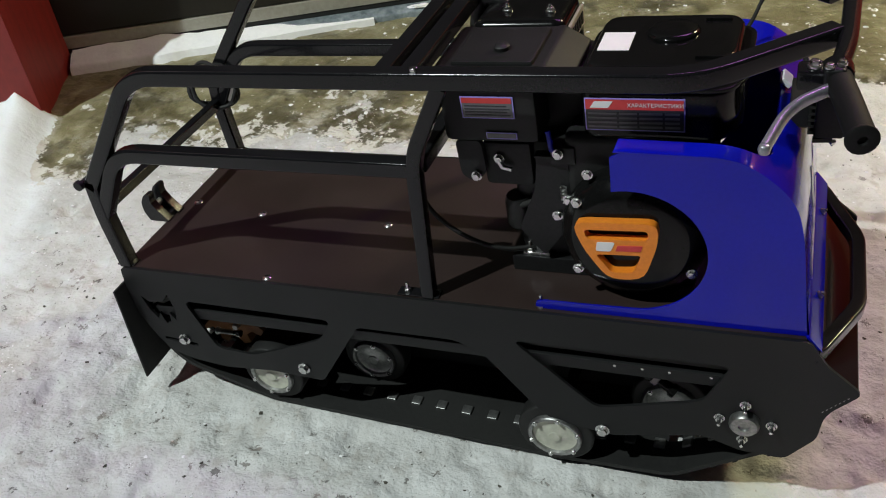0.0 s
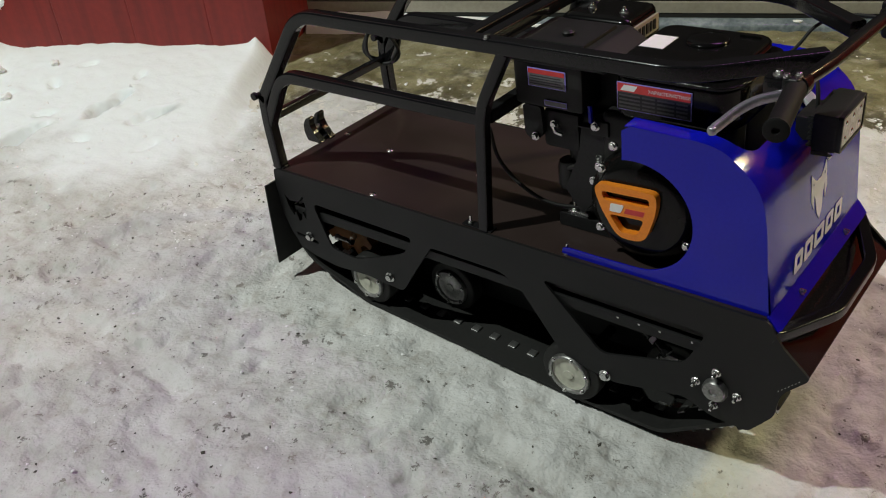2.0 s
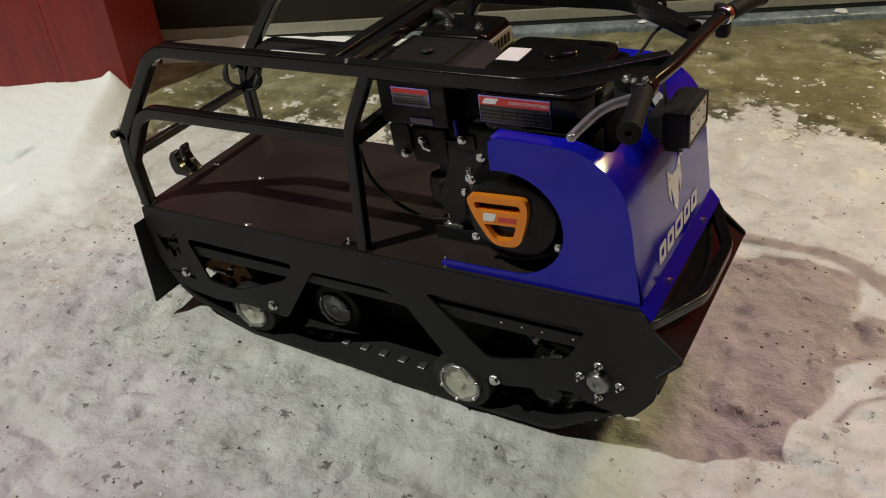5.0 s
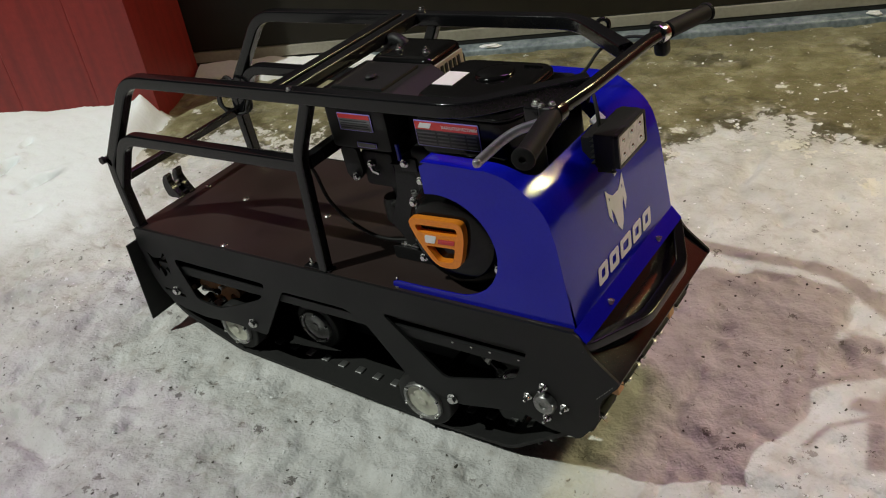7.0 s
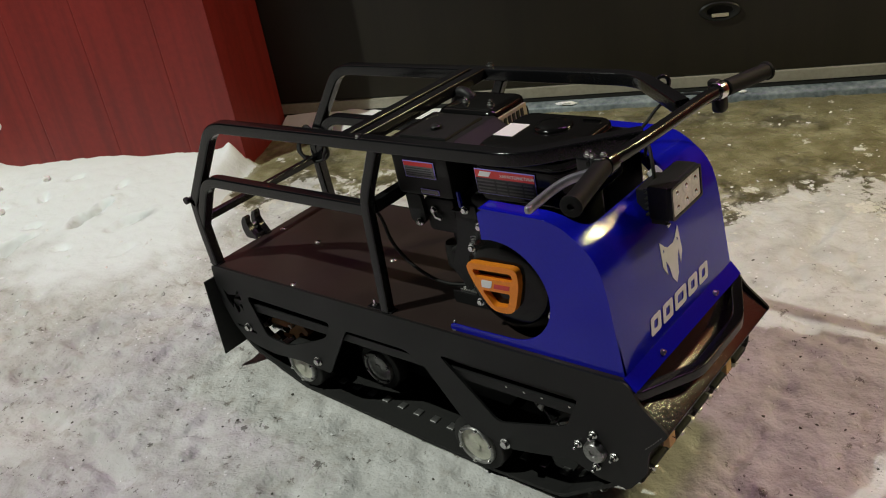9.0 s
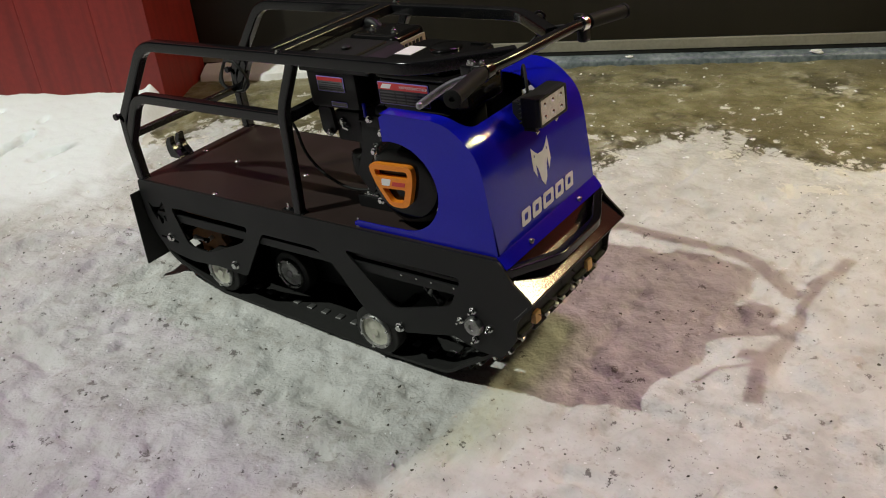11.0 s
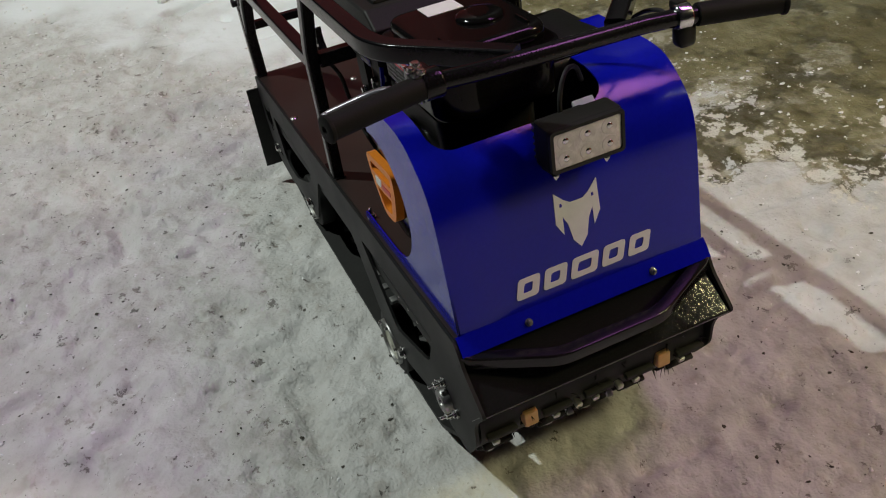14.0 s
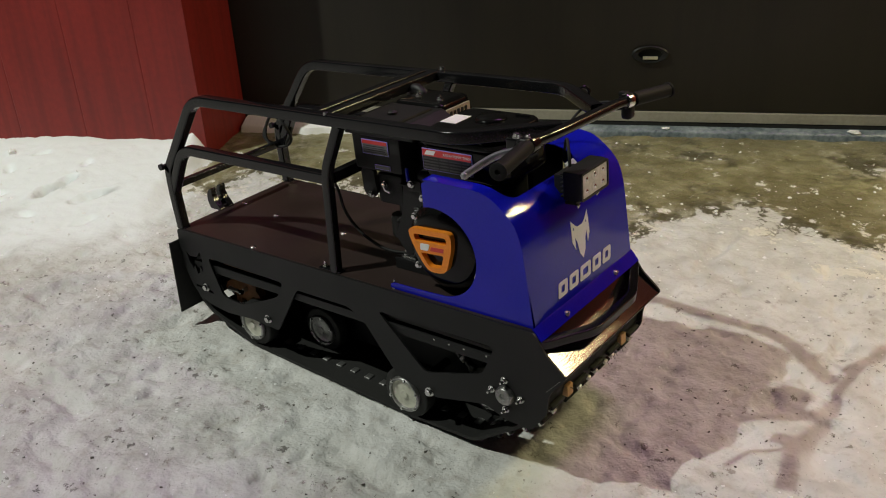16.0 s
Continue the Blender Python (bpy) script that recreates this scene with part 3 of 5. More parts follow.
scatter("snow_clods", "rough clods of loose snow on the bank", "snow", SNOW, 620, 6, over_bank, (0.0016, 0.010), 0.55, 0.6)


# ---- garage wall and its sectional door ----
GARAGE_POSE = Matrix.Translation(GARAGE) @ pose(0, 0, 0, 0, 0, GARAGE_TURN)


def garage():
    wall = thing("wall_garage", "dark plaster garage wall round a brown sectional door", "wall", GARAGE_POSE, kind="structure")
    part("wall_panel", box((-9.0, 0.10, -0.1), (-2.2, 0.4, 5.2)), PLASTER, wall)
    part("wall_panel", box((3.2, 0.10, -0.1), (9.0, 0.4, 5.2)), PLASTER, wall)
    side = thing("wall_side", "red painted steel wall beside the garage door", "wall", GARAGE_POSE, kind="structure")
    # unseen sheets, known by reflections; lamp light is put into their red
    part("end_sheet", box((1.85, -0.380, -0.05), (1.88, 0.094, 2.6), 0.003), RED_SIDE_LIFTED, side)
    part("front_sheet", box((1.85, -0.412, -0.05), (9.0, -0.382, 2.6), 0.003), RED_SIDE_LIFTED, side)
    part("lintel", box((-2.2, 0.10, 2.4), (3.2, 0.4, 5.2)), PLASTER, wall)
    door = thing("garage_door", "dark brown sectional garage door with a grey bottom rail", "garage door", GARAGE_POSE, kind="structure")
    z = 0.090
    while z < 2.4:
        part("panel", box((-2.19, 0.105, z), (3.19, 0.145, min(z + 0.50, 2.395)), 0.006), DOOR_BROWN, door)
        z += 0.504
    part("bottom_rail", box((-2.19, 0.098, 0.046), (3.19, 0.143, 0.088), 0.004), DOOR_RAIL, door, "grey aluminium bottom rail")
    part("rubber_seal", box((-2.19, 0.102, 0.028), (3.19, 0.140, 0.046), 0.004), SEAL, door, "black rubber seal")
    # recessed pull
    ring = bmesh.new()
    lathe([(0.045, 0.0), (0.052, -0.006), (0.056, -0.010), (0.050, -0.016), (0.036, -0.012), (0.034, 0.0)], 28, "y", bm=ring)
    bmesh.ops.scale(ring, vec=(1.3, 1, 0.62), verts=ring.verts)
    bmesh.ops.translate(ring, vec=(0.10, 0.104, 0.325), verts=ring.verts)
    pull = part("door_handle", ring, PLASTIC, door, "black oval pull handle")
    bar = box((0.072, 0.086, 0.306), (0.130, 0.096, 0.318), 0.003)
    part("handle_bar", bar, GRILLE, pull, "pale worn grip")
    sill = thing("door_sill", "frosted bluish metal sill under the garage door", "sill", GARAGE_POSE, kind="structure")
    bm = cutout([[(0.044, -0.02), (0.125, -0.02), (0.125, 0.026), (0.085, 0.028), (0.056, 0.020), (0.044, 0.010)]], -2.19, 3.19)
    bmesh.ops.transform(bm, matrix=Matrix(((0, 1, 0, 0), (1, 0, 0, 0.015), (0, 0, 1, 0), (0, 0, 0, 1))), verts=bm.verts)
    part("sill_plate", bm, FROST, sill)


garage()
for k, (along, out, size) in enumerate(((0.90, 0.078, (0.028, 0.016, 0.010)), (-0.46, 0.075, (0.040, 0.014, 0.007)), (0.18, 0.080, (0.018, 0.010, 0.005)))):
    bm = bmesh.new()
    bmesh.ops.create_icosphere(bm, subdivisions=3, radius=1.0)
    for v in bm.verts:
        v.co *= 0.85 + 0.5 * noise.noise(v.co * 1.3 + Vector((k * 7.0, 0, 0))) + 0.25 * noise.noise(v.co * 3.5 + Vector((0, k * 5.0, 0)))
    bmesh.ops.scale(bm, vec=size, verts=bm.verts)
    thing("ice_lump", "white lump of ice on the door sill", "ice", Matrix.Translation(GARAGE + ALONG * along + INTO * out + Vector((0, 0, 0.026))) @ pose(0, 0, 0, 0, 0, 27), group="ice lumps on the sill", me=finish("ice_lump", bm, SNOW))


def sill_snow():
    """Snow blown along the sill into the corner by the red wall."""
    bm = bmesh.new()
    rows = []
    for k in range(71):
        s = -1.64 + 0.0145 * k
        full = (1 - smooth_step(np.array([s]), -1.35, -0.66)[0]) * (0.75 + 0.5 * noise.noise(Vector((s * 7, 0, 3)))) + 0.10
        row = []
        for j in range(9):
            u = j / 8
            q = 0.096 - u * (0.045 + 0.075 * full)
            z = 0.012 + 0.040 * full * (1 - u ** 1.6) + 0.006 * noise.noise(Vector((s * 22, u * 4, 1))) * full
            row.append(bm.verts.new((s, q, z if j < 8 else -0.02)))
        rows.append(row)
    for a, b in zip(rows, rows[1:]):
        for j in range(8):
            bm.faces.new((a[j], a[j + 1], b[j + 1], b[j]))
    thing("sill_snow", "thin bank of blown snow along the door sill", "snow", GARAGE_POSE, me=finish("sill_snow", bm, SNOW, angle=80))


sill_snow()


# ---- red profiled wall ----
def red_wall():
    turn = Matrix.Translation((*WALL_CORNER, 0)) @ pose(0, 0, 0, 0, 0, GARAGE_TURN)
    wall = thing("wall_red", "red painted profiled steel wall standing in snow", "wall", turn, kind="structure")
    # front: flat pans with narrow ribs
    path, x = [], 0.0
    while x > -5.0:
        wide = 0.215 if x == 0.0 else 0.300
        path += [(x, 0.0), (x - wide, 0.0), (x - wide - 0.003, 0.0018), (x - wide - 0.005, 0.0018), (x - wide - 0.008, 0.0)]
        x -= wide + 0.008
    bm = bmesh.new()
    a = [bm.verts.new((px, py, -0.05)) for px, py in path]
    b = [bm.verts.new((px, py, 2.6)) for px, py in path]
    for k in range(len(path) - 1):
        bm.faces.new((a[k], a[k + 1], b[k + 1], b[k]))
    ext = bmesh.ops.extrude_face_region(bm, geom=list(bm.faces))
    bmesh.ops.translate(bm, verts=[v for v in ext["geom"] if isinstance(v, bmesh.types.BMVert)], vec=(0, 0.03, 0))
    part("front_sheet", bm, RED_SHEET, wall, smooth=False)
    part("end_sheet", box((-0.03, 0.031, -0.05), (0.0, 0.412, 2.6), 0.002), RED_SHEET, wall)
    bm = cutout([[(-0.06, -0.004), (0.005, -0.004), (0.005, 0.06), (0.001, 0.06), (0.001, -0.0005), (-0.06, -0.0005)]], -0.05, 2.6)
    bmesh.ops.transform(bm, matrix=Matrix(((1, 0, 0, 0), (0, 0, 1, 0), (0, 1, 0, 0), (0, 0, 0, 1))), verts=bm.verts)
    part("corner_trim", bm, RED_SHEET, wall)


red_wall()


def lumpy(radius, squash, seed, rough=0.35, level=3):
    bm = bmesh.new()
    bmesh.ops.create_icosphere(bm, subdivisions=level, radius=1.0)
    shift = Vector((seed * 3.7, seed * 1.3, 0))
    for v in bm.verts:
        v.co *= 1 + rough * noise.noise(v.co * 1.4 + shift) + 0.4 * rough * noise.noise(v.co * 4.0 + shift)
    bmesh.ops.scale(bm, vec=(radius * squash[0], radius * squash[1], radius * squash[2]), verts=bm.verts)
    return bm


for k, (x, y, r, squash) in enumerate(((-1.97, 0.08, 0.085, (0.8, 0.9, 1.15)), (-1.80, 0.22, 0.030, (1.2, 1, 0.7)), (-1.70, 0.05, 0.026, (1, 1.2, 0.6)), (-1.86, -0.02, 0.034, (1, 1, 0.8)), (-1.58, 0.14, 0.018, (1, 1, 0.7)), (-1.46, -0.03, 0.020, (1.2, 1, 0.6)), (-1.62, 0.36, 0.016, (1, 1, 0.8)))):
    z = float(ground_height(np.array([x]), np.array([y]))[0])
    thing("snow_lump", "rounded lump of packed snow on the bank" if r > 0.05 else "small clod of snow on the bank", "snow lump", Matrix.Translation((x, y, z + 0.45 * r * squash[2])), group="lumps on the snow bank", me=finish("snow_lump", lumpy(r, squash, k), SNOW))


def stuck_snow():
    """A thin broken streak of snow that clings to the red wall."""
    bm = bmesh.new()
    line = [Vector((-1.34, 0, 0.405)), Vector((-1.28, 0, 0.335)), Vector((-1.23, 0, 0.250)), Vector((-1.175, 0, 0.241)), Vector((-1.12, 0, 0.218)), Vector((-1.04, 0, 0.228))]
    rng = np.random.default_rng(14)
    for a, b in zip(line, line[1:]):
        for k in range(14):
            p = a.lerp(b, k / 14) + Vector((float(rng.normal(0, 0.010)), -0.002, float(rng.normal(0, 0.009))))
            r = 0.007 + 0.017 * float(rng.random()) ** 2
            bmesh.ops.create_icosphere(bm, subdivisions=2, radius=1.0, matrix=Matrix.Translation(p) @ pose(0, 0, 0, 0, float(rng.uniform(0, 180)), 0) @ Matrix.Diagonal((r * 1.7, 0.006, r * 0.8, 1)))
    for v in bm.verts:
        v.co += 0.009 * noise.noise_vector(v.co * 45) + 0.004 * noise.noise_vector(v.co * 130)
    thing("snow_streak", "thin streak of snow stuck to the red wall", "snow", Matrix.Translation((*WALL_CORNER, 0)) @ pose(0, 0, 0, 0, 0, GARAGE_TURN), me=finish("snow_streak", bm, SNOW))


stuck_snow()


# ---- the tracked tow vehicle, modelled level and then pitched a little ----
BODY = thing("tracked_tow_vehicle", "blue and black motorised tracked tow sled with rail rack on snow", "tow sled", pose(0.003, 0, 0.295, 0, -3.63, 0))
MID = 0.2175  # its middle plane; the plates stand at 0.017 and 0.418
TUBE = 0.0248

# side plates
OUTLINE = loop_round([(-0.010, 0.0), (-0.016, -0.045), (-0.014, -0.110), (0.006, -0.163), (0.032, -0.194), (0.070, -0.206), (0.135, -0.214), (0.235, -0.206), (0.335, -0.212), (0.432, -0.074), (0.598, -0.074), (0.640, -0.092), (0.715, -0.196), (0.742, -0.222), (0.835, -0.236), (0.968, -0.206), (1.020, -0.226), (1.080, -0.229), (1.119, -0.178), (1.124, -0.138), (1.132, -0.121), (1.167, -0.082), (1.120, -0.038), (1.108, -0.016), (1.098, 0.0)], 0.010)
WINDOW_REAR = loop_round([(0.098, -0.062), (0.386, -0.066), (0.356, -0.112), (0.312, -0.132), (0.205, -0.173), (0.132, -0.168)], 0.016)
WINDOW_FRONT = loop_round([(0.692, -0.060), (1.004, -0.060), (0.968, -0.132), (0.944, -0.142), (0.812, -0.180)], 0.016)
BADGE_HOLE = [(0.008, -0.062), (0.022, -0.074), (0.052, -0.070), (0.068, -0.052), (0.072, -0.088), (0.064, -0.112), (0.056, -0.096), (0.050, -0.118), (0.040, -0.122), (0.034, -0.098), (0.026, -0.112), (0.014, -0.092)]
SLOT = loop_round([(0.020, -0.156), (0.090, -0.163), (0.090, -0.171), (0.020, -0.164)], 0.004)


def side_plate(y0, y1):
    bm = cutout([OUTLINE, WINDOW_REAR[::-1], WINDOW_FRONT[::-1], BADGE_HOLE, SLOT], y0, y1)
    return part("side_plate", bm, PLATE_BLACK, BODY, "matt black cut steel side plate", Matrix.Translation((-0.005, 0, -0.007)))


for y0, turn, y in ((0.017, FACE_NEAR, 0.017), (0.413, FACE_FAR, 0.418)):
    plate = side_plate(y0, y0 + 0.005)
    for x, z in ((0.066, -0.155), (0.304, -0.186), (0.819, -0.226)):
        bolt(CAP, plate, x, y, z, turn @ Matrix.Scale(0.84, 4))
    for x, z in ((1.024, -0.128), (0.990, -0.160), (1.060, -0.162), (1.022, -0.198)):
        bolt(AXLE_STUD, plate, x, y, z, turn)
    hub = lathe([(0.021, 0), (0.021, 0.008), (0.018, 0.012), (0.008, 0.012), (0.007, 0.009)], 20, "z")
    part("axle_cap", finish("axle_cap", hub, STEEL), None, plate, "grey steel round axle end", Matrix.Translation((1.024, y, -0.163)) @ turn)

# inner beams seen through the windows, cross members and axles
for y in (0.026, 0.388):
    part("inner_beam", box((0.02, y - 0.002, -0.116), (1.05, y + 0.020, -0.094), 0.003), PLATE_BLACK, BODY)
for x in (0.837, 0.877, 0.915, 0.972):
    bolt(DOME, BODY, x, 0.0238, -0.099, FACE_NEAR @ Matrix.Scale(0.30, 4))
tensioner = part("tensioner", lathe([(0.012, 0.0), (0.013, 0.003), (0.013, 0.018), (0.008, 0.020), (0.008, 0.048), (0.011, 0.050), (0.011, 0.058)], 14, "x"), GLOSS, BODY, "black track tensioner with a bright nut", Matrix.Translation((0.872, 0.060, -0.132)) @ pose(0, 0, 0, 0, 28, -18))
part("tensioner_nut", lathe([(0.0125, 0.0), (0.0125, 0.008), (0.010, 0.009)], 6, "x"), ZINC, tensioner, "", Matrix.Translation((0.020, 0, 0)))
part("suspension_beam", box((0.24, 0.175, -0.300), (0.97, 0.265, -0.085), 0.006), PLATE_BLACK, BODY)
for x in (0.42, 0.62):
    part("cross_member", box((x, 0.046, -0.10), (x + 0.03, 0.392, -0.07), 0.003), PLATE_BLACK, BODY)
for x, z, a, b in ((0.065, -0.162, 0.023, 0.412), (0.210, -0.242, 0.060, 0.380), (0.374, -0.256, 0.150, 0.290), (0.735, -0.268, 0.050, 0.390), (1.019, -0.168, 0.023, 0.412)):
    part("axle", lathe([(0.010, a), (0.010, b)], 14, "y", (x, 0, z)), TUBE_BLACK, BODY)
for y in (0.150, 0.300):
    bm = sweep([(0.88 + 0.0012 * k, y + 0.018 * math.cos(k * 0.5), -0.10 + 0.018 * math.sin(k * 0.5) - 0.0006 * k) for k in range(90)], profile_round(0.0025, 6))
    part("spring", bm, ZINC, BODY, "bright coil spring")

# deck
deck = part("deck_board", box((-0.010, 0.0225, -0.017), (1.088, 0.4125, -0.006), 0.0015), PLY, BODY, "dark brown film-faced plywood deck")
for x, y in ((0.277, 0.030), (0.173, 0.198), (0.425, 0.194), (0.02, 0.22)):
    bolt(DOME, deck, x, y, -0.006)
for x, y in ((-0.001, 0.031), (0.527, 0.032), (-0.001, 0.404), (0.527, 0.403)):
    bolt(STUD, deck, x, y, -0.006, Matrix.Scale(0.9, 4))
part("mud_flap", box((-0.004, -0.010, -0.212), (0.0, 0.445, 0.0), 0.001), RUBBER, BODY, "black rubber mud flap wider than the plates", pose(-0.0225, 0, -0.042, 0, 5.8, 0))

# towing latch at the back of the deck
horn = loop_round([(0.0, -0.006), (-0.044, -0.006), (-0.051, 0.014), (-0.049, 0.034), (-0.037, 0.051), (-0.024, 0.052), (-0.029, 0.035), (-0.020, 0.018)], 0.006)
latch = part("tow_latch", cutout([horn], 0.153, 0.168), TUBE_BLACK, BODY, "black steel towing latch with two horns")
part("latch_hook", cutout([[(x + 0.004, z * 1.08) for x, z in horn]], 0.181, 0.197), TUBE_BLACK, latch, "black steel horn")
part("latch_pin", lathe([(0.006, 0.166), (0.006, 0.192)], 12, "y", (-0.030, 0, 0.022)), STEEL, latch, "worn steel latch pin")
part("latch_plate", box((-0.044, 0.168, -0.010), (-0.006, 0.190, 0.004), 0.002), CAST, latch)


# track: belt round its wheels
def hull(points):
    pts = sorted(points)

    def half(seq):
        out = []
        for p in seq:
            while len(out) > 1 and (out[-1][0] - out[-2][0]) * (p[1] - out[-2][1]) - (out[-1][1] - out[-2][1]) * (p[0] - out[-2][0]) <= 0:
                out.pop()
            out.append(p)
        return out[:-1]

    return half(pts) + half(pts[::-1])


def belt_path(grow):
    pts = []
    for cx, cz, r in ((0.085, -0.165, 0.088), (0.210, -0.242, 0.060), (0.735, -0.268, 0.062), (0.895, -0.268, 0.060), (1.021, -0.164, 0.077)):
        pts += [(cx + (r + grow) * math.cos(2 * math.pi * k / 48), cz + (r + grow) * math.sin(2 * math.pi * k / 48)) for k in range(48)]
    return hull(pts)


def along_path(path, step):
    """Places at even steps along a closed path, with the turn of the path there."""
    total = sum(math.dist(a, b) for a, b in zip(path, path[1:] + path[:1]))
    n = round(total / step)
    out, want, gone = [], 0.0, 0.0
    for a, b in zip(path, path[1:] + path[:1]):
        d = math.dist(a, b)
        while want < gone + d - 1e-9 and len(out) < n:
            s = (want - gone) / d
            out.append((a[0] + (b[0] - a[0]) * s, a[1] + (b[1] - a[1]) * s, math.degrees(math.atan2(b[1] - a[1], b[0] - a[0]))))
            want += total / n
        gone += d
    return out


inner, outer = belt_path(0.0), belt_path(0.008)
length = sum(math.dist(a, b) for a, b in zip(inner, inner[1:] + inner[:1]))
dense = along_path(inner, length / (4 * round(length / 0.048)))
cuts = [0.030, 0.093, 0.119, 0.321, 0.347, 0.410]


def solid(k, j):
    """Two rows of drive windows run through the belt, one window a pitch, packed with snow where it lies flat."""
    return j not in (1, 3) or k % 4 in (3, 0) or (dense[k][1] < -0.30 and dense[k][0] < 0.90)


bm = bmesh.new()
rings = []
for x, z, a in dense:
    nx, nz = math.sin(radians(a)) * 0.008, -math.cos(radians(a)) * 0.008
    rings.append([[bm.verts.new((x, y, z)) for y in cuts], [bm.verts.new((x + nx, y, z + nz)) for y in cuts]])
for k, (r, q) in enumerate(zip(rings, rings[1:] + rings[:1])):
    for j in range(5):
        if solid(k, j):
            bm.faces.new((r[0][j], r[0][j + 1], q[0][j + 1], q[0][j]))
            bm.faces.new((r[1][j], q[1][j], q[1][j + 1], r[1][j + 1]))
        if solid(k, j) != solid(k - 1, j):
            bm.faces.new((r[0][j], r[0][j + 1], r[1][j + 1], r[1][j]))
    for j in range(6):
        if (j > 0 and solid(k, j - 1)) != (j < 5 and solid(k, j)):
            bm.faces.new((r[0][j], q[0][j], q[1][j], r[1][j]))
track = part("track", bm, RUBBER, BODY, "black rubber track with steel clips")
lug = finish("lug", box((-0.005, -0.024, -0.010), (0.005, 0.024, 0.001), 0.002, 1), RUBBER)
grouser = finish("outer_clip", box((-0.0045, -0.0055, -0.0130), (0.0045, 0.0055, 0.001), 0.0015, 1), ZINC)
clip = finish("clip", box((-0.009, -0.010, -0.002), (0.009, 0.010, 0.004), 0.0015, 1), STEEL)
for k, (x, z, a) in enumerate(along_path(outer, 0.048)):
    low = z < -0.30
    for y in (0.060, 0.150, 0.220, 0.290, 0.380):
        shift = 0.0 if k % 2 else 0.010
        lift = 0.006 if low else 0.0
        part("lug", lug, None, track, "", Matrix.Translation((x + shift * math.cos(radians(a)), y, z + lift)) @ pose(0, 0, 0, 0, -a, 0))
for x, z, a in along_path(outer, 0.024)[1::2]:
    if z > -0.29 and (x < 0.9 or z < -0.18):
        for y in (0.049, 0.148, 0.186, 0.215, 0.257, 0.285, 0.366):
            part("outer_clip", grouser, None, track, "", Matrix.Translation((x, y, z)) @ pose(0, 0, 0, 0, -a, 0))
for x, z, a in along_path(inner, 0.048):
    for y in (0.086, 0.354):
        part("clip", clip, None, track, "", Matrix.Translation((x, y, z)) @ pose(0, 0, 0, 0, -a, 0))
rng = np.random.default_rng(31)
bm = bmesh.new()
for x, z, a in along_path(outer, 0.016):
    for k in range(6):
        root = Vector((x, float(rng.uniform(0.034, 0.406)), z))
        out = Vector((math.sin(radians(a)) + float(rng.normal(0, 0.5)), float(rng.normal(0, 0.7)), -math.cos(radians(a)) + float(rng.normal(0, 0.5)))).normalized()
        if z < -0.30:
            continue
        tip = root + out * float(rng.uniform(0.010, 0.027))
        wide = out.orthogonal().normalized() * 0.0015
        ring = [bm.verts.new(root + Matrix.Rotation(2.094 * i, 3, out) @ wide) for i in range(3)]
        end = bm.verts.new(tip)
        for i in range(3):
            bm.faces.new((ring[i], ring[(i + 1) % 3], end))
tagged(part("rubber_flash", bm, RUBBER, track, "thin rubber hairs along the track lugs"), kind="stuff")
for y in (0.107, 0.333):
    part("slider_block", box((1.096, y - 0.011, -0.192), (1.114, y + 0.011, -0.166), 0.003), TAN, BODY, "tan plastic slider block")


# wheels
def roller(x, y, z, r, side):
    """A road wheel with a rubber tyre and a pale hub with a ring of bolts; side is -1 towards the near plate."""
    w = part("road_wheel", lathe([(r - 0.020, 0.0), (r - 0.004, 0.0), (r, 0.004), (r, 0.030), (r - 0.004, 0.034), (r - 0.020, 0.034)], 36, "y"), RUBBER, BODY, "black rubber road wheel with a pale hub", Matrix.Translation((x, y, z)) @ (Matrix.Identity(4) if side < 0 else pose(0, 0, 0, 0, 0, 180)))
    part("rim", lathe([(r - 0.0180, 0.002), (r - 0.0180, -0.0062), (r - 0.0205, -0.0085), (r - 0.0250, -0.0075), (r - 0.0262, -0.003), (r - 0.0262, 0.002)], 36, "y"), STEEL, w, "worn bright rim ring")
    part("hub", lathe([(r - 0.0185, 0.001), (r - 0.0185, -0.005), (r - 0.021, -0.007), (r - 0.025, -0.003), (r - 0.036, -0.002), (0.011, -0.004), (0.009, -0.007), (0.002, -0.007)], 32, "y"), HUB if abs(y - MID) > 0.15 else STEEL, w, "pale cast hub disc" if abs(y - MID) > 0.15 else "grey cast hub disc")
    for k in range(6):
        a = 2 * math.pi * k / 6 + 0.3
        part("bolt", BOLT, None, w, "", Matrix.Translation(((r - 0.0222) * math.cos(a), -0.0078, (r - 0.0222) * math.sin(a))) @ FACE_NEAR @ Matrix.Scale(0.55, 4))
    return w


for y, side in ((0.034, -1), (0.406, 1)):
    roller(0.735, y - (0.012 if side < 0 else -0.012), -0.268, 0.062, side)
    roller(0.210, y, -0.242, 0.060, side)
for y, side in ((0.120, -1), (0.320, 1)):
    roller(0.374, y, -0.256, 0.060, side)
    roller(0.900, y, -0.266, 0.062, side)
    roller(1.021, y, -0.164, 0.054, side)


def sprocket(x, y, z):
    teeth = []
    for k in range(10):
        a = 2 * math.pi * k / 10
        teeth += [(x + r * math.cos(a + d), z + r * math.sin(a + d)) for r, d in ((0.064, -0.20), (0.083, -0.10), (0.083, 0.10), (0.064, 0.20))]
    s = part("sprocket", cutout([teeth], y, y + 0.022), SPROCKET, BODY, "brown toothed drive sprocket")
    part("sprocket_bolt", lathe([(0.006, -0.012), (0.006, 0.0)], 8, "y", (x + 0.02, y, z - 0.03)), ZINC, s)


for y in (0.105, 0.315):
    sprocket(0.088, y, -0.168)
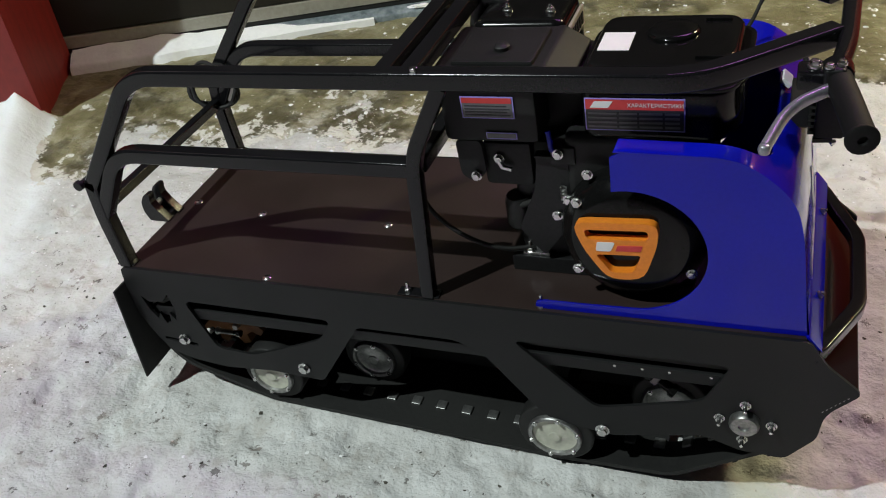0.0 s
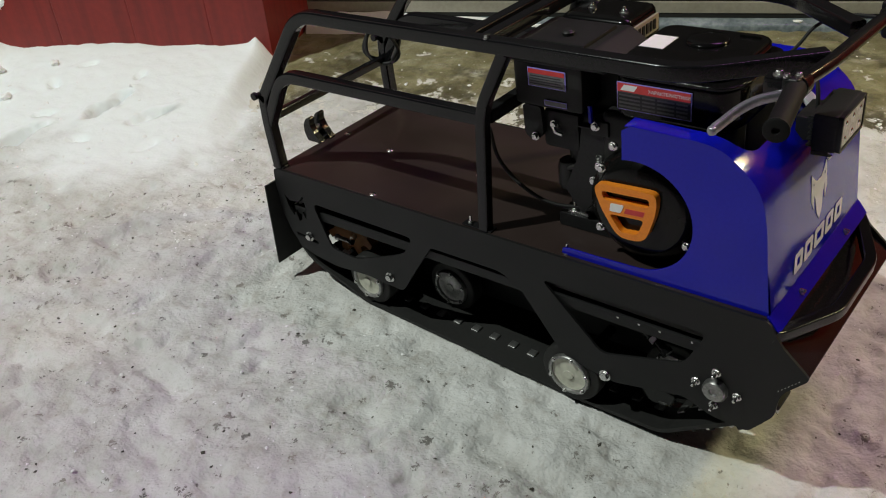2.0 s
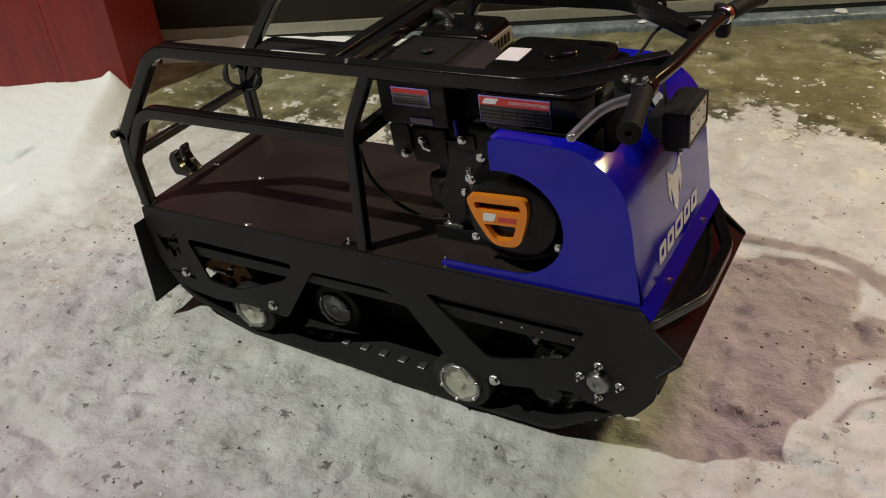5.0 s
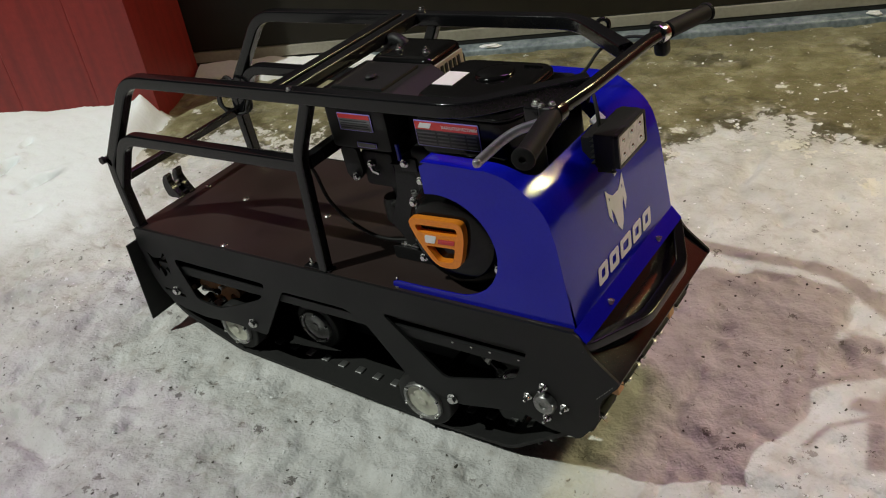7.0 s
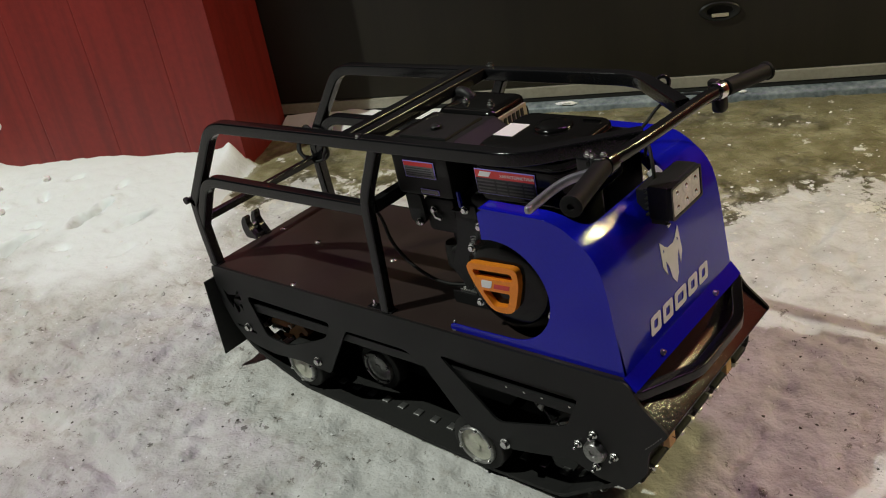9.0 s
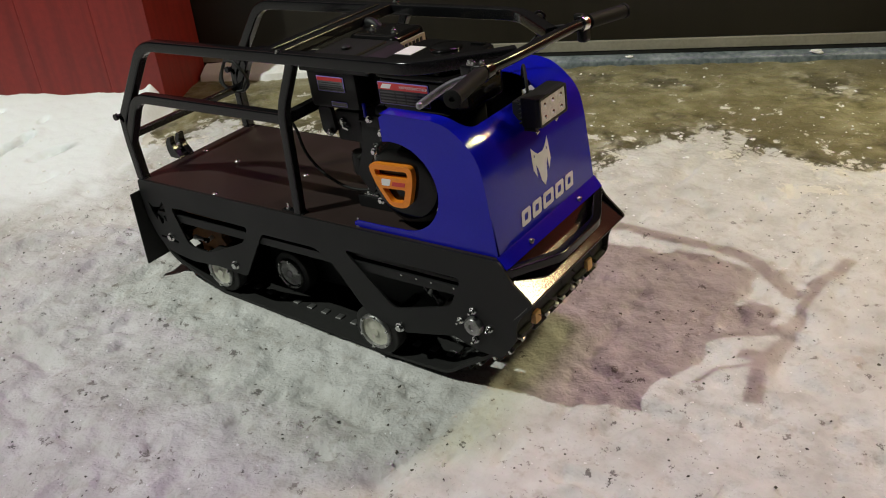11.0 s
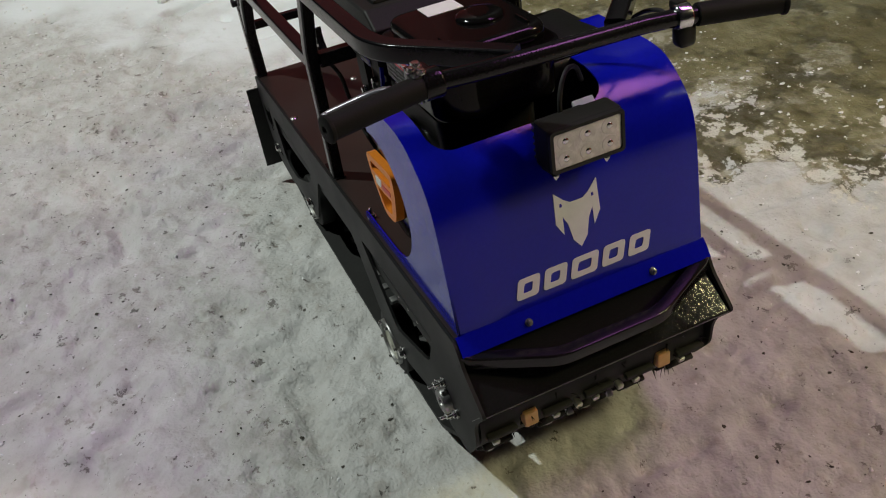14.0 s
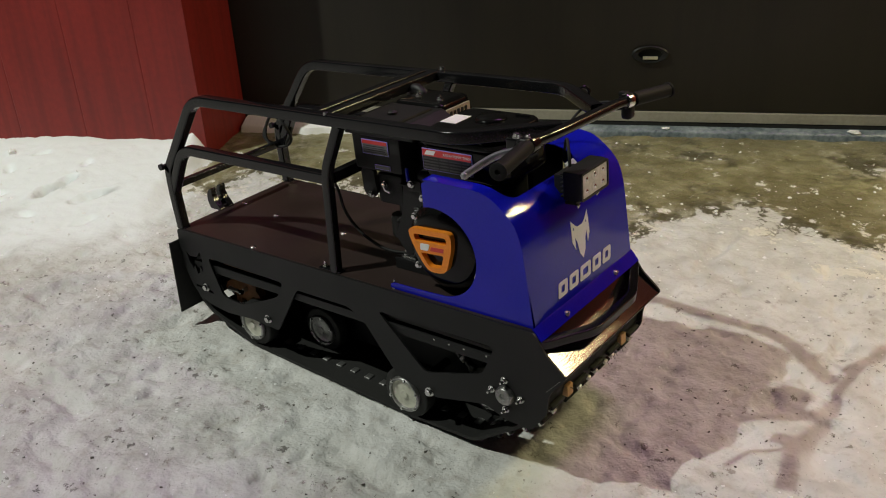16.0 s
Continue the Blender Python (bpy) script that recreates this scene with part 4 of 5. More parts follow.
part("clamp_pin", lathe([(0.007, 0.0), (0.0075, 0.004), (0.005, 0.006), (0.005, 0.044), (0.0075, 0.046), (0.007, 0.052)], 10, "x", (0.095, 0.062, -0.178)), ZINC, BODY, "bright pin through the window")

# nose sheet, bumper
bm = bmesh.new()
edge = rounded([(1.083, 0, -0.020), (1.1125, 0, -0.0545), (1.159, 0, -0.0915), (1.124, 0, -0.130)], 0.004, 4)
a = [bm.verts.new((p.x, 0.0225, p.z)) for p in edge]
b = [bm.verts.new((p.x, 0.4125, p.z)) for p in edge]
for k in range(len(edge) - 1):
    bm.faces.new((a[k], b[k], b[k + 1], a[k + 1]))
ext = bmesh.ops.extrude_face_region(bm, geom=list(bm.faces))
bmesh.ops.translate(bm, verts=[v for v in ext["geom"] if isinstance(v, bmesh.types.BMVert)], vec=(-0.003, 0, -0.002))
nose = part("nose_sheet", bm, NOSE_BLACK, BODY, "glossy black bent nose sheet")
bm = bmesh.new()
for k in range(7):
    bmesh.ops.create_icosphere(bm, subdivisions=1, radius=0.0032, matrix=Matrix.Translation((1.146 - 0.0048 * k, 0.0195, -0.0985 - 0.0052 * k)))
part("weld_bead", bm, STEEL, nose, "bright beaded weld at the plate")
part("bumper_bar", sweep(rounded([(1.096, 0.024, -0.032), (1.104, 0.034, -0.036), (1.153, 0.142, -0.046), (1.153, 0.298, -0.046), (1.104, 0.402, -0.036), (1.096, 0.412, -0.032)], 0.018, 5), profile_square(0.020), (0, 0, 1)), TUBE_BLACK, BODY, "black bowed bumper tube")


# ---- hood ----
def hood():
    shell = [(0.842, 0.262), (0.975, 0.259), (1.006, 0.252), (1.031, 0.234), (1.055, 0.211), (1.0675, 0.188), (1.0735, 0.162), (1.0775, 0.135), (1.0905, -0.008)]
    pts = [p for p in rounded([(x, 0, z) for x, z in shell], 0.03, 4)]
    skin = bmesh.new()
    run = [0.0]
    for p, q in zip(pts, pts[1:]):
        run.append(run[-1] + (q - p).length)

    def at_run(t):
        k = max(i for i in range(len(run)) if run[i] <= t + 1e-9)
        if k == len(pts) - 1:
            return pts[-1]
        return pts[k].lerp(pts[k + 1], (t - run[k]) / (run[k + 1] - run[k]))

    # the top is cut open round the engine between y = 0.056 and 0.305, with rounded inner corners
    lip, r = 0.196, 0.032

    def patch(columns):
        grid = []
        for y, first in columns:
            stops = [first + (run[-1] - first) * k / 44 for k in range(45)]
            # the near rim of the sheet is rolled down a little
            drop_in = 0.55 * max(0.10 - y, 0.0) ** 2
            grid.append([skin.verts.new((at_run(t).x - 0.7 * drop_in, y, at_run(t).z - 0.7 * drop_in)) for t in stops])
        for c, d in zip(grid, grid[1:]):
            for k in range(44):
                skin.faces.new((c[k], d[k], d[k + 1], c[k + 1]))

    patch([(0.0272 + 0.0048 * k, 0.012) for k in range(7)])
    patch([(0.305, 0.0), (0.4128, 0.0)])
    arc = [r - r * math.cos(math.pi / 2 * k / 6) for k in range(7)]
    drop = [r - math.sqrt(max(r * r - (r - d) ** 2, 0.0)) for d in arc]
    patch([(0.056 + d, lip - h) for d, h in zip(arc, drop)] + [(0.10, lip), (0.18, lip)] + [(0.305 - d, lip - h) for d, h in zip(arc[::-1], drop[::-1])])
    ext = bmesh.ops.extrude_face_region(skin, geom=list(skin.faces))
    bmesh.ops.translate(skin, verts=[v for v in ext["geom"] if isinstance(v, bmesh.types.BMVert)], vec=(-0.0018, 0, -0.0018))
    top = part("hood", skin, BLUE, BODY, "glossy blue sheet metal hood")
    hole = [(0.866 + 0.098 * math.cos(radians(d)), 0.107 + 0.096 * math.sin(radians(d))) for d in range(102, -92, -6)]
    side = [(0.858, 0.2575), (0.960, 0.2555)] + [(p.x - 0.0032, p.z - 0.0032) for p in pts if p.x > 0.962 and p.z > -0.013] + [(1.0905, -0.0055), (0.738, -0.0055), (0.728, -0.003), (0.730, 0.006), (0.742, 0.0095), (0.80, 0.0095)] + hole[::-1] + [(0.846, 0.212), (0.846, 0.250)]
    for y in (0.0276, 0.4100):
        part("side_panel", cutout([side], y, y + 0.0025), BLUE, top)
    for y in (0.034, 0.404):
        bolt(STUD, top, 0.735, y, -0.006, Matrix.Scale(0.9, 4))
    # flange at the foot of the front with two bolts
    bm = bmesh.new()
    ring = [(1.0895, -0.002), (1.0930, -0.0055), (1.1080, -0.0255), (1.1062, -0.0270), (1.0912, -0.008), (1.087, -0.004)]
    a, b = [bm.verts.new((x, 0.0225, z)) for x, z in ring], [bm.verts.new((x, 0.4165, z)) for x, z in ring]
    for k in range(6):
        bm.faces.new((a[k], a[(k + 1) % 6], b[(k + 1) % 6], b[k]))
    bm.faces.new(a)
    bm.faces.new(b[::-1])
    part("flange", bm, BLUE, top)
    for y in (0.125, 0.323):
        bolt(NUT, top, 1.1008, y, -0.0158, pose(0, 0, 0, 0, 53, 0) @ Matrix.Scale(0.72, 4))
    # emblem and the wordmark under it, as plain shapes
    slope = pose(1.0752, 0, 0.150, 0, -5.6, 0)

    def print_shape(name, loops, label):
        bm = cutout(loops, 0.0, 0.0007)
        bmesh.ops.transform(bm, matrix=slope @ Matrix(((0, 1, 0, 0.0008), (1, 0, 0, 0), (0, 0, 1, -0.150), (0, 0, 0, 1))), verts=bm.verts)
        part(name, bm, WHITE_PRINT, top, label)

    fox = [(0.190, 0.150), (0.204, 0.136), (0.213, 0.130), (0.231, 0.130), (0.240, 0.136), (0.254, 0.152), (0.2555, 0.105), (0.250, 0.095), (0.2450, 0.086), (0.2445, 0.113), (0.2375, 0.099), (0.2325, 0.074), (0.222, 0.060), (0.2115, 0.074), (0.2065, 0.099), (0.1995, 0.113), (0.1990, 0.086), (0.194, 0.095), (0.1885, 0.105)]
    eyes = [[(y0, 0.127), (y0 + 0.0042, 0.1275), (y0 + 0.0038, 0.1325), (y0 + 0.0006, 0.1330)][::-1] for y0 in (0.1965, 0.2440)]
    print_shape("emblem", [fox] + eyes, "white angular emblem with two small eyes")
    x = 0.116
    for w in (0.041, 0.042, 0.049, 0.042, 0.041):
        outer_loop = loop_round([(x, 0.015), (x + w - 0.0075, 0.015), (x + w - 0.0005, 0.046), (x + 0.007, 0.046)], 0.0055)
        slot = loop_round([(x + 0.0115, 0.0235), (x + w - 0.0165, 0.0235), (x + w - 0.0125, 0.0375), (x + 0.0155, 0.0375)], 0.003)[::-1]
        print_shape("wordmark_block", [outer_loop, slot], "white printed block")
        x += w
    return top


hood()

# headlamp on the hood
lamp = part("headlamp", box((1.074, 0.171, 0.201), (1.110, 0.276, 0.260), 0.005), PLASTIC, BODY, "black work lamp with six small lenses")
part("lens", box((1.108, 0.175, 0.205), (1.1145, 0.272, 0.256), 0.003), LENS, lamp, "frosted grey lamp lens")
bm = cutout([loop_round([(0.172, 0.202), (0.275, 0.202), (0.275, 0.259), (0.172, 0.259)], 0.006), loop_round([(0.1765, 0.2065), (0.2705, 0.2065), (0.2705, 0.2545), (0.1765, 0.2545)][::-1], 0.004)], 1.109, 1.116)
bmesh.ops.transform(bm, matrix=Matrix(((0, 1, 0, 0), (1, 0, 0, 0), (0, 0, 1, 0), (0, 0, 0, 1))), verts=bm.verts)
part("bezel", bm, PLASTIC, lamp)
led = finish("reflector", lathe([(0.0115, 0.0), (0.0112, 0.0005), (0.007, 0.0009), (0.004, 0.0005), (0.001, 0.0008)], 18, "x"), LENS)
dot = finish("diode", lathe([(0.0042, 0.0), (0.0036, 0.0009), (0.001, 0.0014)], 12, "x"), CHROME)
for y in (0.193, 0.2235, 0.254):
    for z in (0.2185, 0.2425):
        r = part("reflector", led, None, lamp, "", Matrix.Translation((1.1143, y, z)))
        part("diode", dot, None, lamp, "bright lamp diode", Matrix.Translation((1.1148, y, z)))
for k in range(6):
    part("cooling_fin", box((1.067, 0.174, 0.206 + 0.009 * k), (1.094, 0.2785, 0.2085 + 0.009 * k)), PLASTIC, lamp)
part("mount_block", box((1.044, 0.188, 0.206), (1.070, 0.258, 0.244), 0.004), PLASTIC, lamp)
part("bracket", sweep([(1.074, 0.182, 0.194), (1.094, 0.182, 0.194), (1.094, 0.264, 0.194), (1.074, 0.264, 0.194)], profile_square(0.007)), PLASTIC, lamp)
for y in (0.185, 0.258):
    bolt(NUT, lamp, 1.098, y, 0.191, pose(0, 0, 0, 180, 0, 0) @ Matrix.Scale(0.6, 4))
part("lamp_cable", sweep(rounded([(1.066, 0.215, 0.235), (1.064, 0.216, 0.275), (1.050, 0.235, 0.300), (1.030, 0.262, 0.290), (1.018, 0.275, 0.262)], 0.03, 6), profile_round(0.0032, 8)), RUBBER, BODY, "thin black lamp cable")
part("cable_clip", box((-0.008, -0.015, 0.0), (0.008, 0.015, 0.008), 0.002), PAPER, BODY, "white plastic cable clip", pose(1.034, 0.266, 0.234, 0, 42, 0))


# ---- rack of bent square tube ----
def rail_side(y, inward, lift):
    part("rear_post", sweep(rounded([(-0.004, y, -0.006), (-0.006, y, 0.095), (0.001, y, 0.166)], 0.03), profile_square(TUBE)), TUBE_BLACK, BODY, "glossy black square tube post")
    part("top_rail", sweep(rounded([(-0.003, y, 0.154), (0.160, y, 0.352 + lift), (0.945, y, 0.352 + lift), (1.088, y + inward * 0.122, 0.352 + lift)], 0.045, 6), profile_square(TUBE)), TUBE_BLACK, BODY, "glossy black square tube top rail")
    part("lower_rail", sweep(rounded([(-0.003, y + 0.001, 0.100), (0.073, y + 0.001, 0.219), (0.575, y + 0.001, 0.219)], 0.045, 6), profile_square(TUBE * 0.98)), TUBE_BLACK, BODY, "glossy black square tube lower rail")
    part("middle_post", sweep(rounded([(0.562, y - 0.001, -0.006), (0.583, y - 0.001, 0.238), (0.640, y - 0.001, 0.343 + lift)], 0.03), profile_square(TUBE * 0.84)), TUBE_BLACK, BODY, "glossy black square tube post")
    part("foot_plate", box((-0.022, y - 0.0095, -0.0058), (0.014, y + 0.0095, -0.003), 0.001), TUBE_BLACK, BODY)
    part("foot_plate", box((0.512, y - 0.0095, -0.0058), (0.580, y + 0.0095, -0.003), 0.001), TUBE_BLACK, BODY)
    part("hinge_bolt", lathe([(0.0085, -0.020), (0.009, -0.0125), (0.005, -0.0125), (0.005, 0.016), (0.009, 0.016), (0.0085, 0.022)], 8, "y", (-0.016, y, 0.163)), CAST, BODY, "dark hinge bolt on the rack")


rail_side(0.032, 1, 0.0)
rail_side(0.405, -1, -0.004)
part("rear_crossbar", sweep([(-0.006, 0.047, 0.108), (-0.006, 0.393, 0.108)], profile_square(0.018), (1, 0, 0)), TUBE_BLACK, BODY)
part("middle_crossbar", sweep([(0.582, 0.043, 0.218), (0.582, 0.394, 0.218)], profile_square(0.024), (1, 0, 0)), TUBE_BLACK, BODY)
for x in (0.559, 0.596):
    part("top_crossbar", sweep([(x, 0.043, 0.351), (x, 0.394, 0.351)], profile_square(0.024), (1, 0, 0)), TUBE_BLACK, BODY, "glossy black crossbar")
for y in (0.028, 0.410):
    bolt(BOLT, BODY, 0.610, y, 0.361)

# handlebar
bar = part("handlebar", sweep(rounded([(1.100, -0.010, 0.353), (1.088, 0.045, 0.354), (1.100, 0.120, 0.354), (1.109, 0.320, 0.351), (1.115, 0.372, 0.347), (1.127, 0.420, 0.344)], 0.03), profile_round(0.0108)), TUBE_BLACK, BODY, "glossy black steel handlebar")
part("grip", sweep([(1.090, 0.040, 0.354), (1.100, -0.012, 0.353), (1.112, -0.080, 0.351)], profile_round(0.0142, 18)), GRIP, bar, "black foam grip")
part("grip_end", lathe([(0.0145, 0.0), (0.016, 0.002), (0.016, 0.005), (0.013, 0.007), (0.005, 0.007), (0.004, 0.003)], 18, "y"), GRIP, bar, "", Matrix.Translation((1.1115, -0.078, 0.351)) @ pose(0, 0, 0, 0, 0, 191))
part("grip", sweep([(1.117, 0.376, 0.347), (1.127, 0.420, 0.344), (1.142, 0.478, 0.341)], profile_round(0.0138, 18)), GRIP, bar, "black foam grip")
part("grip_end", lathe([(0.0145, 0.0), (0.016, 0.002), (0.016, 0.005), (0.013, 0.007), (0.005, 0.007)], 18, "y"), GRIP, bar, "", Matrix.Translation((1.1415, 0.476, 0.341)) @ pose(0, 0, 0, 0, 0, -14))
part("throttle_clamp", lathe([(0.0145, 0.0), (0.016, 0.002), (0.016, 0.016), (0.0145, 0.018)], 18, "y"), CHROME, bar, "bright throttle clamp", Matrix.Translation((1.1115, 0.349, 0.349)) @ pose(0, 0, 0, 0, 0, -8))
part("throttle_body", box((1.101, 0.350, 0.311), (1.124, 0.374, 0.341), 0.0095, 4), PLASTIC, bar, "black throttle body")
part("throttle_knob", box((1.098, 0.350, 0.357), (1.114, 0.366, 0.367), 0.003), PLASTIC, bar)
part("lever_clamp", lathe([(0.017, 0.0), (0.018, 0.002), (0.018, 0.020), (0.017, 0.022)], 16, "y"), TUBE_BLACK, bar, "", Matrix.Translation((1.089, 0.036, 0.354)))
part("lever_mount", box((1.050, 0.030, 0.342), (1.086, 0.056, 0.366), 0.004), TUBE_BLACK, bar)
bolt(BOLT, bar, 1.067, 0.040, 0.366)
part("brake_lever", sweep(rounded([(1.088, 0.022, 0.352), (1.056, 0.000, 0.346), (1.041, -0.016, 0.338), (1.026, -0.058, 0.325)], 0.012, 5), [(0.0065 * a, 0.0048 * b) for a, b in ((1, 0.5), (0.6, 1), (-0.6, 1), (-1, 0.5), (-1, -0.5), (-0.6, -1), (0.6, -1), (1, -0.5))], (0, 0, 1)), LEVER, bar, "bright aluminium brake lever")
perch = part("lever_perch", box((1.076, 0.024, 0.350), (1.098, 0.042, 0.370), 0.005, 3), CAST, bar, "dark cast lever perch with bright bolts")
for x, y in ((1.081, 0.029), (1.093, 0.037)):
    bolt(BOLT, perch, x, y, 0.370, Matrix.Scale(0.7, 4))
part("lever_tip", lathe([(0.002, -0.0062), (0.0055, -0.0045), (0.0066, 0.0), (0.0055, 0.0045), (0.002, 0.0062)], 14, "z"), LEVER, bar, "", Matrix.Translation((1.0252, -0.061, 0.324)))
part("cable_ring", sweep([(0.996 + 0.0080 * math.cos(a), 0.392 + 0.0094 * math.cos(a), 0.345 + 0.0122 * math.sin(a)) for a in [2 * math.pi * k / 24 for k in range(24)]], profile_round(0.0040, 8), closed=True), TUBE_BLACK, BODY, "black eye ring on the rail")
part("throttle_cable", sweep(rounded([(1.100, 0.352, 0.344), (1.050, 0.372, 0.338), (1.000, 0.372, 0.318), (0.985, 0.335, 0.285), (0.955, 0.270, 0.268)], 0.04, 8), profile_round(0.0028, 8)), RUBBER, BODY, "thin black throttle cable")
part("brake_cable", sweep(rounded([(0.565, 0.060, 0.205), (0.556, 0.080, 0.170), (0.560, 0.085, 0.115), (0.600, 0.090, 0.068), (0.660, 0.100, 0.035), (0.720, 0.130, 0.030)], 0.05, 6), profile_round(0.0035, 8)), RUBBER, BODY, "thin black cable beside the engine")
coil = [(-0.005 + 0.055 * math.cos(a), 0.398 + 0.012 * math.sin(3 * a), 0.145 + 0.045 * math.sin(a)) for a in [2 * math.pi * k / 28 for k in range(28)]]
part("cable_loop", sweep(coil, profile_round(0.0042, 8), closed=True), RUBBER, BODY, "coiled black cable hung on the post")
coil = [(0.006 + 0.050 * math.cos(a), 0.388 - 0.010 * math.sin(2 * a), 0.150 + 0.048 * math.sin(a)) for a in [2 * math.pi * k / 28 for k in range(28)]]
part("cable_loop", sweep(coil, profile_round(0.0042, 8), closed=True), RUBBER, BODY, "coiled black cable hung on the post")


# ---- engine ----
def slab(loop, radius, z0, z1, edge=0.0):
    """A flat body with a rounded plan, from z0 to z1, its rims softened."""
    bm = cutout([loop_round(loop, radius, 6)], z0, z1)
    for v in bm.verts:
        v.co = Vector((v.co.x, v.co.z, v.co.y))
    bmesh.ops.recalc_face_normals(bm, faces=bm.faces)
    if edge:
        rims = [e for e in bm.edges if len(e.link_faces) == 2 and e.calc_face_angle(0) > 1.2]
        bmesh.ops.bevel(bm, geom=rims, offset=edge, segments=3, affect="EDGES", profile=0.6)
    return bm


def engine():
    e = part("engine", box((0.690, 0.120, 0.020), (0.930, 0.330, 0.215), 0.012), CAST, BODY, "black small petrol engine with an orange recoil guard")
    part("base", box((0.672, 0.108, -0.006), (0.940, 0.345, 0.022), 0.004), CAST, e)
    # crankcase swell and cylinder with fins, leaning to the back
    part("crankcase", lathe([(0.070, 0.0), (0.082, 0.012), (0.086, 0.060), (0.086, 0.150)], 32, "y", (0.860, 0.100, 0.100)), CAST, e)
    for k in range(6):
        part("cooling_fin", box((0.700 + 0.012 * k, 0.135, 0.095), (0.704 + 0.012 * k, 0.300, 0.205)), CAST, e)
    # recoil housing
    part("recoil_housing", lathe([(0.098, 0.110), (0.098, 0.075), (0.092, 0.062), (0.080, 0.054), (0.074, 0.048), (0.040, 0.046), (0.004, 0.046)], 44, "y", (0.862, 0, 0.102)), GLOSS, e, "glossy black recoil starter housing")
    trap = [(0.789, 0.146), (0.902, 0.151), (0.901, 0.118), (0.882, 0.059), (0.834, 0.055), (0.803, 0.104)]
    slots = ([(0.805, 0.135), (0.889, 0.139), (0.889, 0.124), (0.809, 0.120)], [(0.819, 0.096), (0.880, 0.099), (0.869, 0.070), (0.839, 0.067)])
    bm = cutout([loop_round(trap, 0.018)] + [loop_round(s, 0.006)[::-1] for s in slots], 0.033, 0.046)
    part("recoil_guard", bm, ORANGE, e, "orange plastic recoil guard")
    part("guard_print", cutout([loop_round([(0.822, 0.117), (0.846, 0.118), (0.840, 0.103), (0.820, 0.102)], 0.003)], 0.0322, 0.0332), PAPER, e, "pale printed mark")
    part("guard_print", cutout([[(0.849, 0.113), (0.882, 0.115), (0.879, 0.106), (0.846, 0.104)]], 0.0322, 0.0332), RED_PRINT, e, "red printed mark")
    for d in (60, 140, 215, 330):
        bolt(BOLT, e, 0.862 + 0.091 * math.cos(radians(d)), 0.060, 0.102 + 0.091 * math.sin(radians(d)), FACE_NEAR)
    part("drive_cover", box((0.765, 0.255, 0.030), (0.945, 0.392, 0.262), 0.014, 3), CAST, e)
    # fuel tank
    tank = part("fuel_tank", slab([(0.796, 0.090), (0.970, 0.090), (0.992, 0.126), (0.992, 0.262), (0.796, 0.262)], 0.028, 0.236, 0.312, 0.012), GLOSS, e, "glossy black fuel tank")
    part("tank_seam", slab([(0.792, 0.084), (0.976, 0.084), (0.998, 0.120), (0.998, 0.268), (0.790, 0.268)], 0.030, 0.308, 0.3135, 0.0016), GLOSS, e)
    part("tank_top", slab([(0.803, 0.096), (0.958, 0.096), (0.984, 0.136), (0.984, 0.256), (0.803, 0.256)], 0.030, 0.3125, 0.336, 0.011), GLOSS, e)
    part("tank_cap", lathe([(0.030, 0.334), (0.032, 0.335), (0.032, 0.339), (0.027, 0.343), (0.012, 0.344)], 28, "z", (0.900, 0.196, 0)), GLOSS, e, "black fuel cap")
    for y in (0.120, 0.230):
        part("tank_rib", box((0.935, y, 0.335), (0.968, y + 0.004, 0.340), 0.0015), GLOSS, e)
    part("paper_sticker", box((0.812, 0.143, 0.3362), (0.852, 0.196, 0.3368)), PAPER, e, "white blank paper sticker")
    # shroud between tank and recoil housing
    part("fan_shroud", box((0.770, 0.096, 0.130), (0.955, 0.240, 0.240), 0.014, 3), PLASTIC, e)
    part("switch_box", box((0.752, 0.092, 0.196), (0.786, 0.130, 0.222), 0.003), PLASTIC, e)
    bolt(BOLT, e, 0.764, 0.091, 0.214, FACE_NEAR)
    bolt(BOLT, e, 0.806, 0.074, 0.196, FACE_NEAR)
    bolt(BOLT, e, 0.776, 0.080, 0.150, FACE_NEAR)
    # air cleaner
    part("air_cleaner", box((0.606, 0.092, 0.226), (0.740, 0.222, 0.312), 0.010, 2), PLASTIC, e, "black plastic air cleaner box")
    lid = cutout([loop_round([(0.596, 0.306), (0.786, 0.306), (0.786, 0.313), (0.752, 0.334), (0.606, 0.334), (0.596, 0.326)], 0.004)], 0.084, 0.230)
    bmesh.ops.recalc_face_normals(lid, faces=lid.faces)
    rims = [d for d in lid.edges if len(d.link_faces) == 2 and d.calc_face_angle(0) > 1.2]
    bmesh.ops.bevel(lid, geom=rims, offset=0.005, segments=3, affect="EDGES", profile=0.6)
    part("air_cleaner_lid", lid, PLASTIC, e)
    part("lid_step", box((0.626, 0.104, 0.330), (0.738, 0.212, 0.340), 0.006, 2), PLASTIC, e)
    part("lid_knob", lathe([(0.010, 0.338), (0.011, 0.345), (0.006, 0.350)], 12, "z", (0.688, 0.140, 0)), PLASTIC, e)
    # carburettor with its linkage
    part("carburettor", box((0.650, 0.106, 0.148), (0.722, 0.160, 0.218), 0.010), CAST, e)
    part("carburettor_flange", cutout([loop_round([(0.618, 0.226), (0.655, 0.226), (0.658, 0.176), (0.640, 0.158), (0.620, 0.170)], 0.008)], 0.096, 0.106), CAST, e)
    part("intake_elbow", sweep(rounded([(0.700, 0.135, 0.180), (0.735, 0.140, 0.170), (0.752, 0.190, 0.150)], 0.03), profile_round(0.019, 16)), CAST, e)
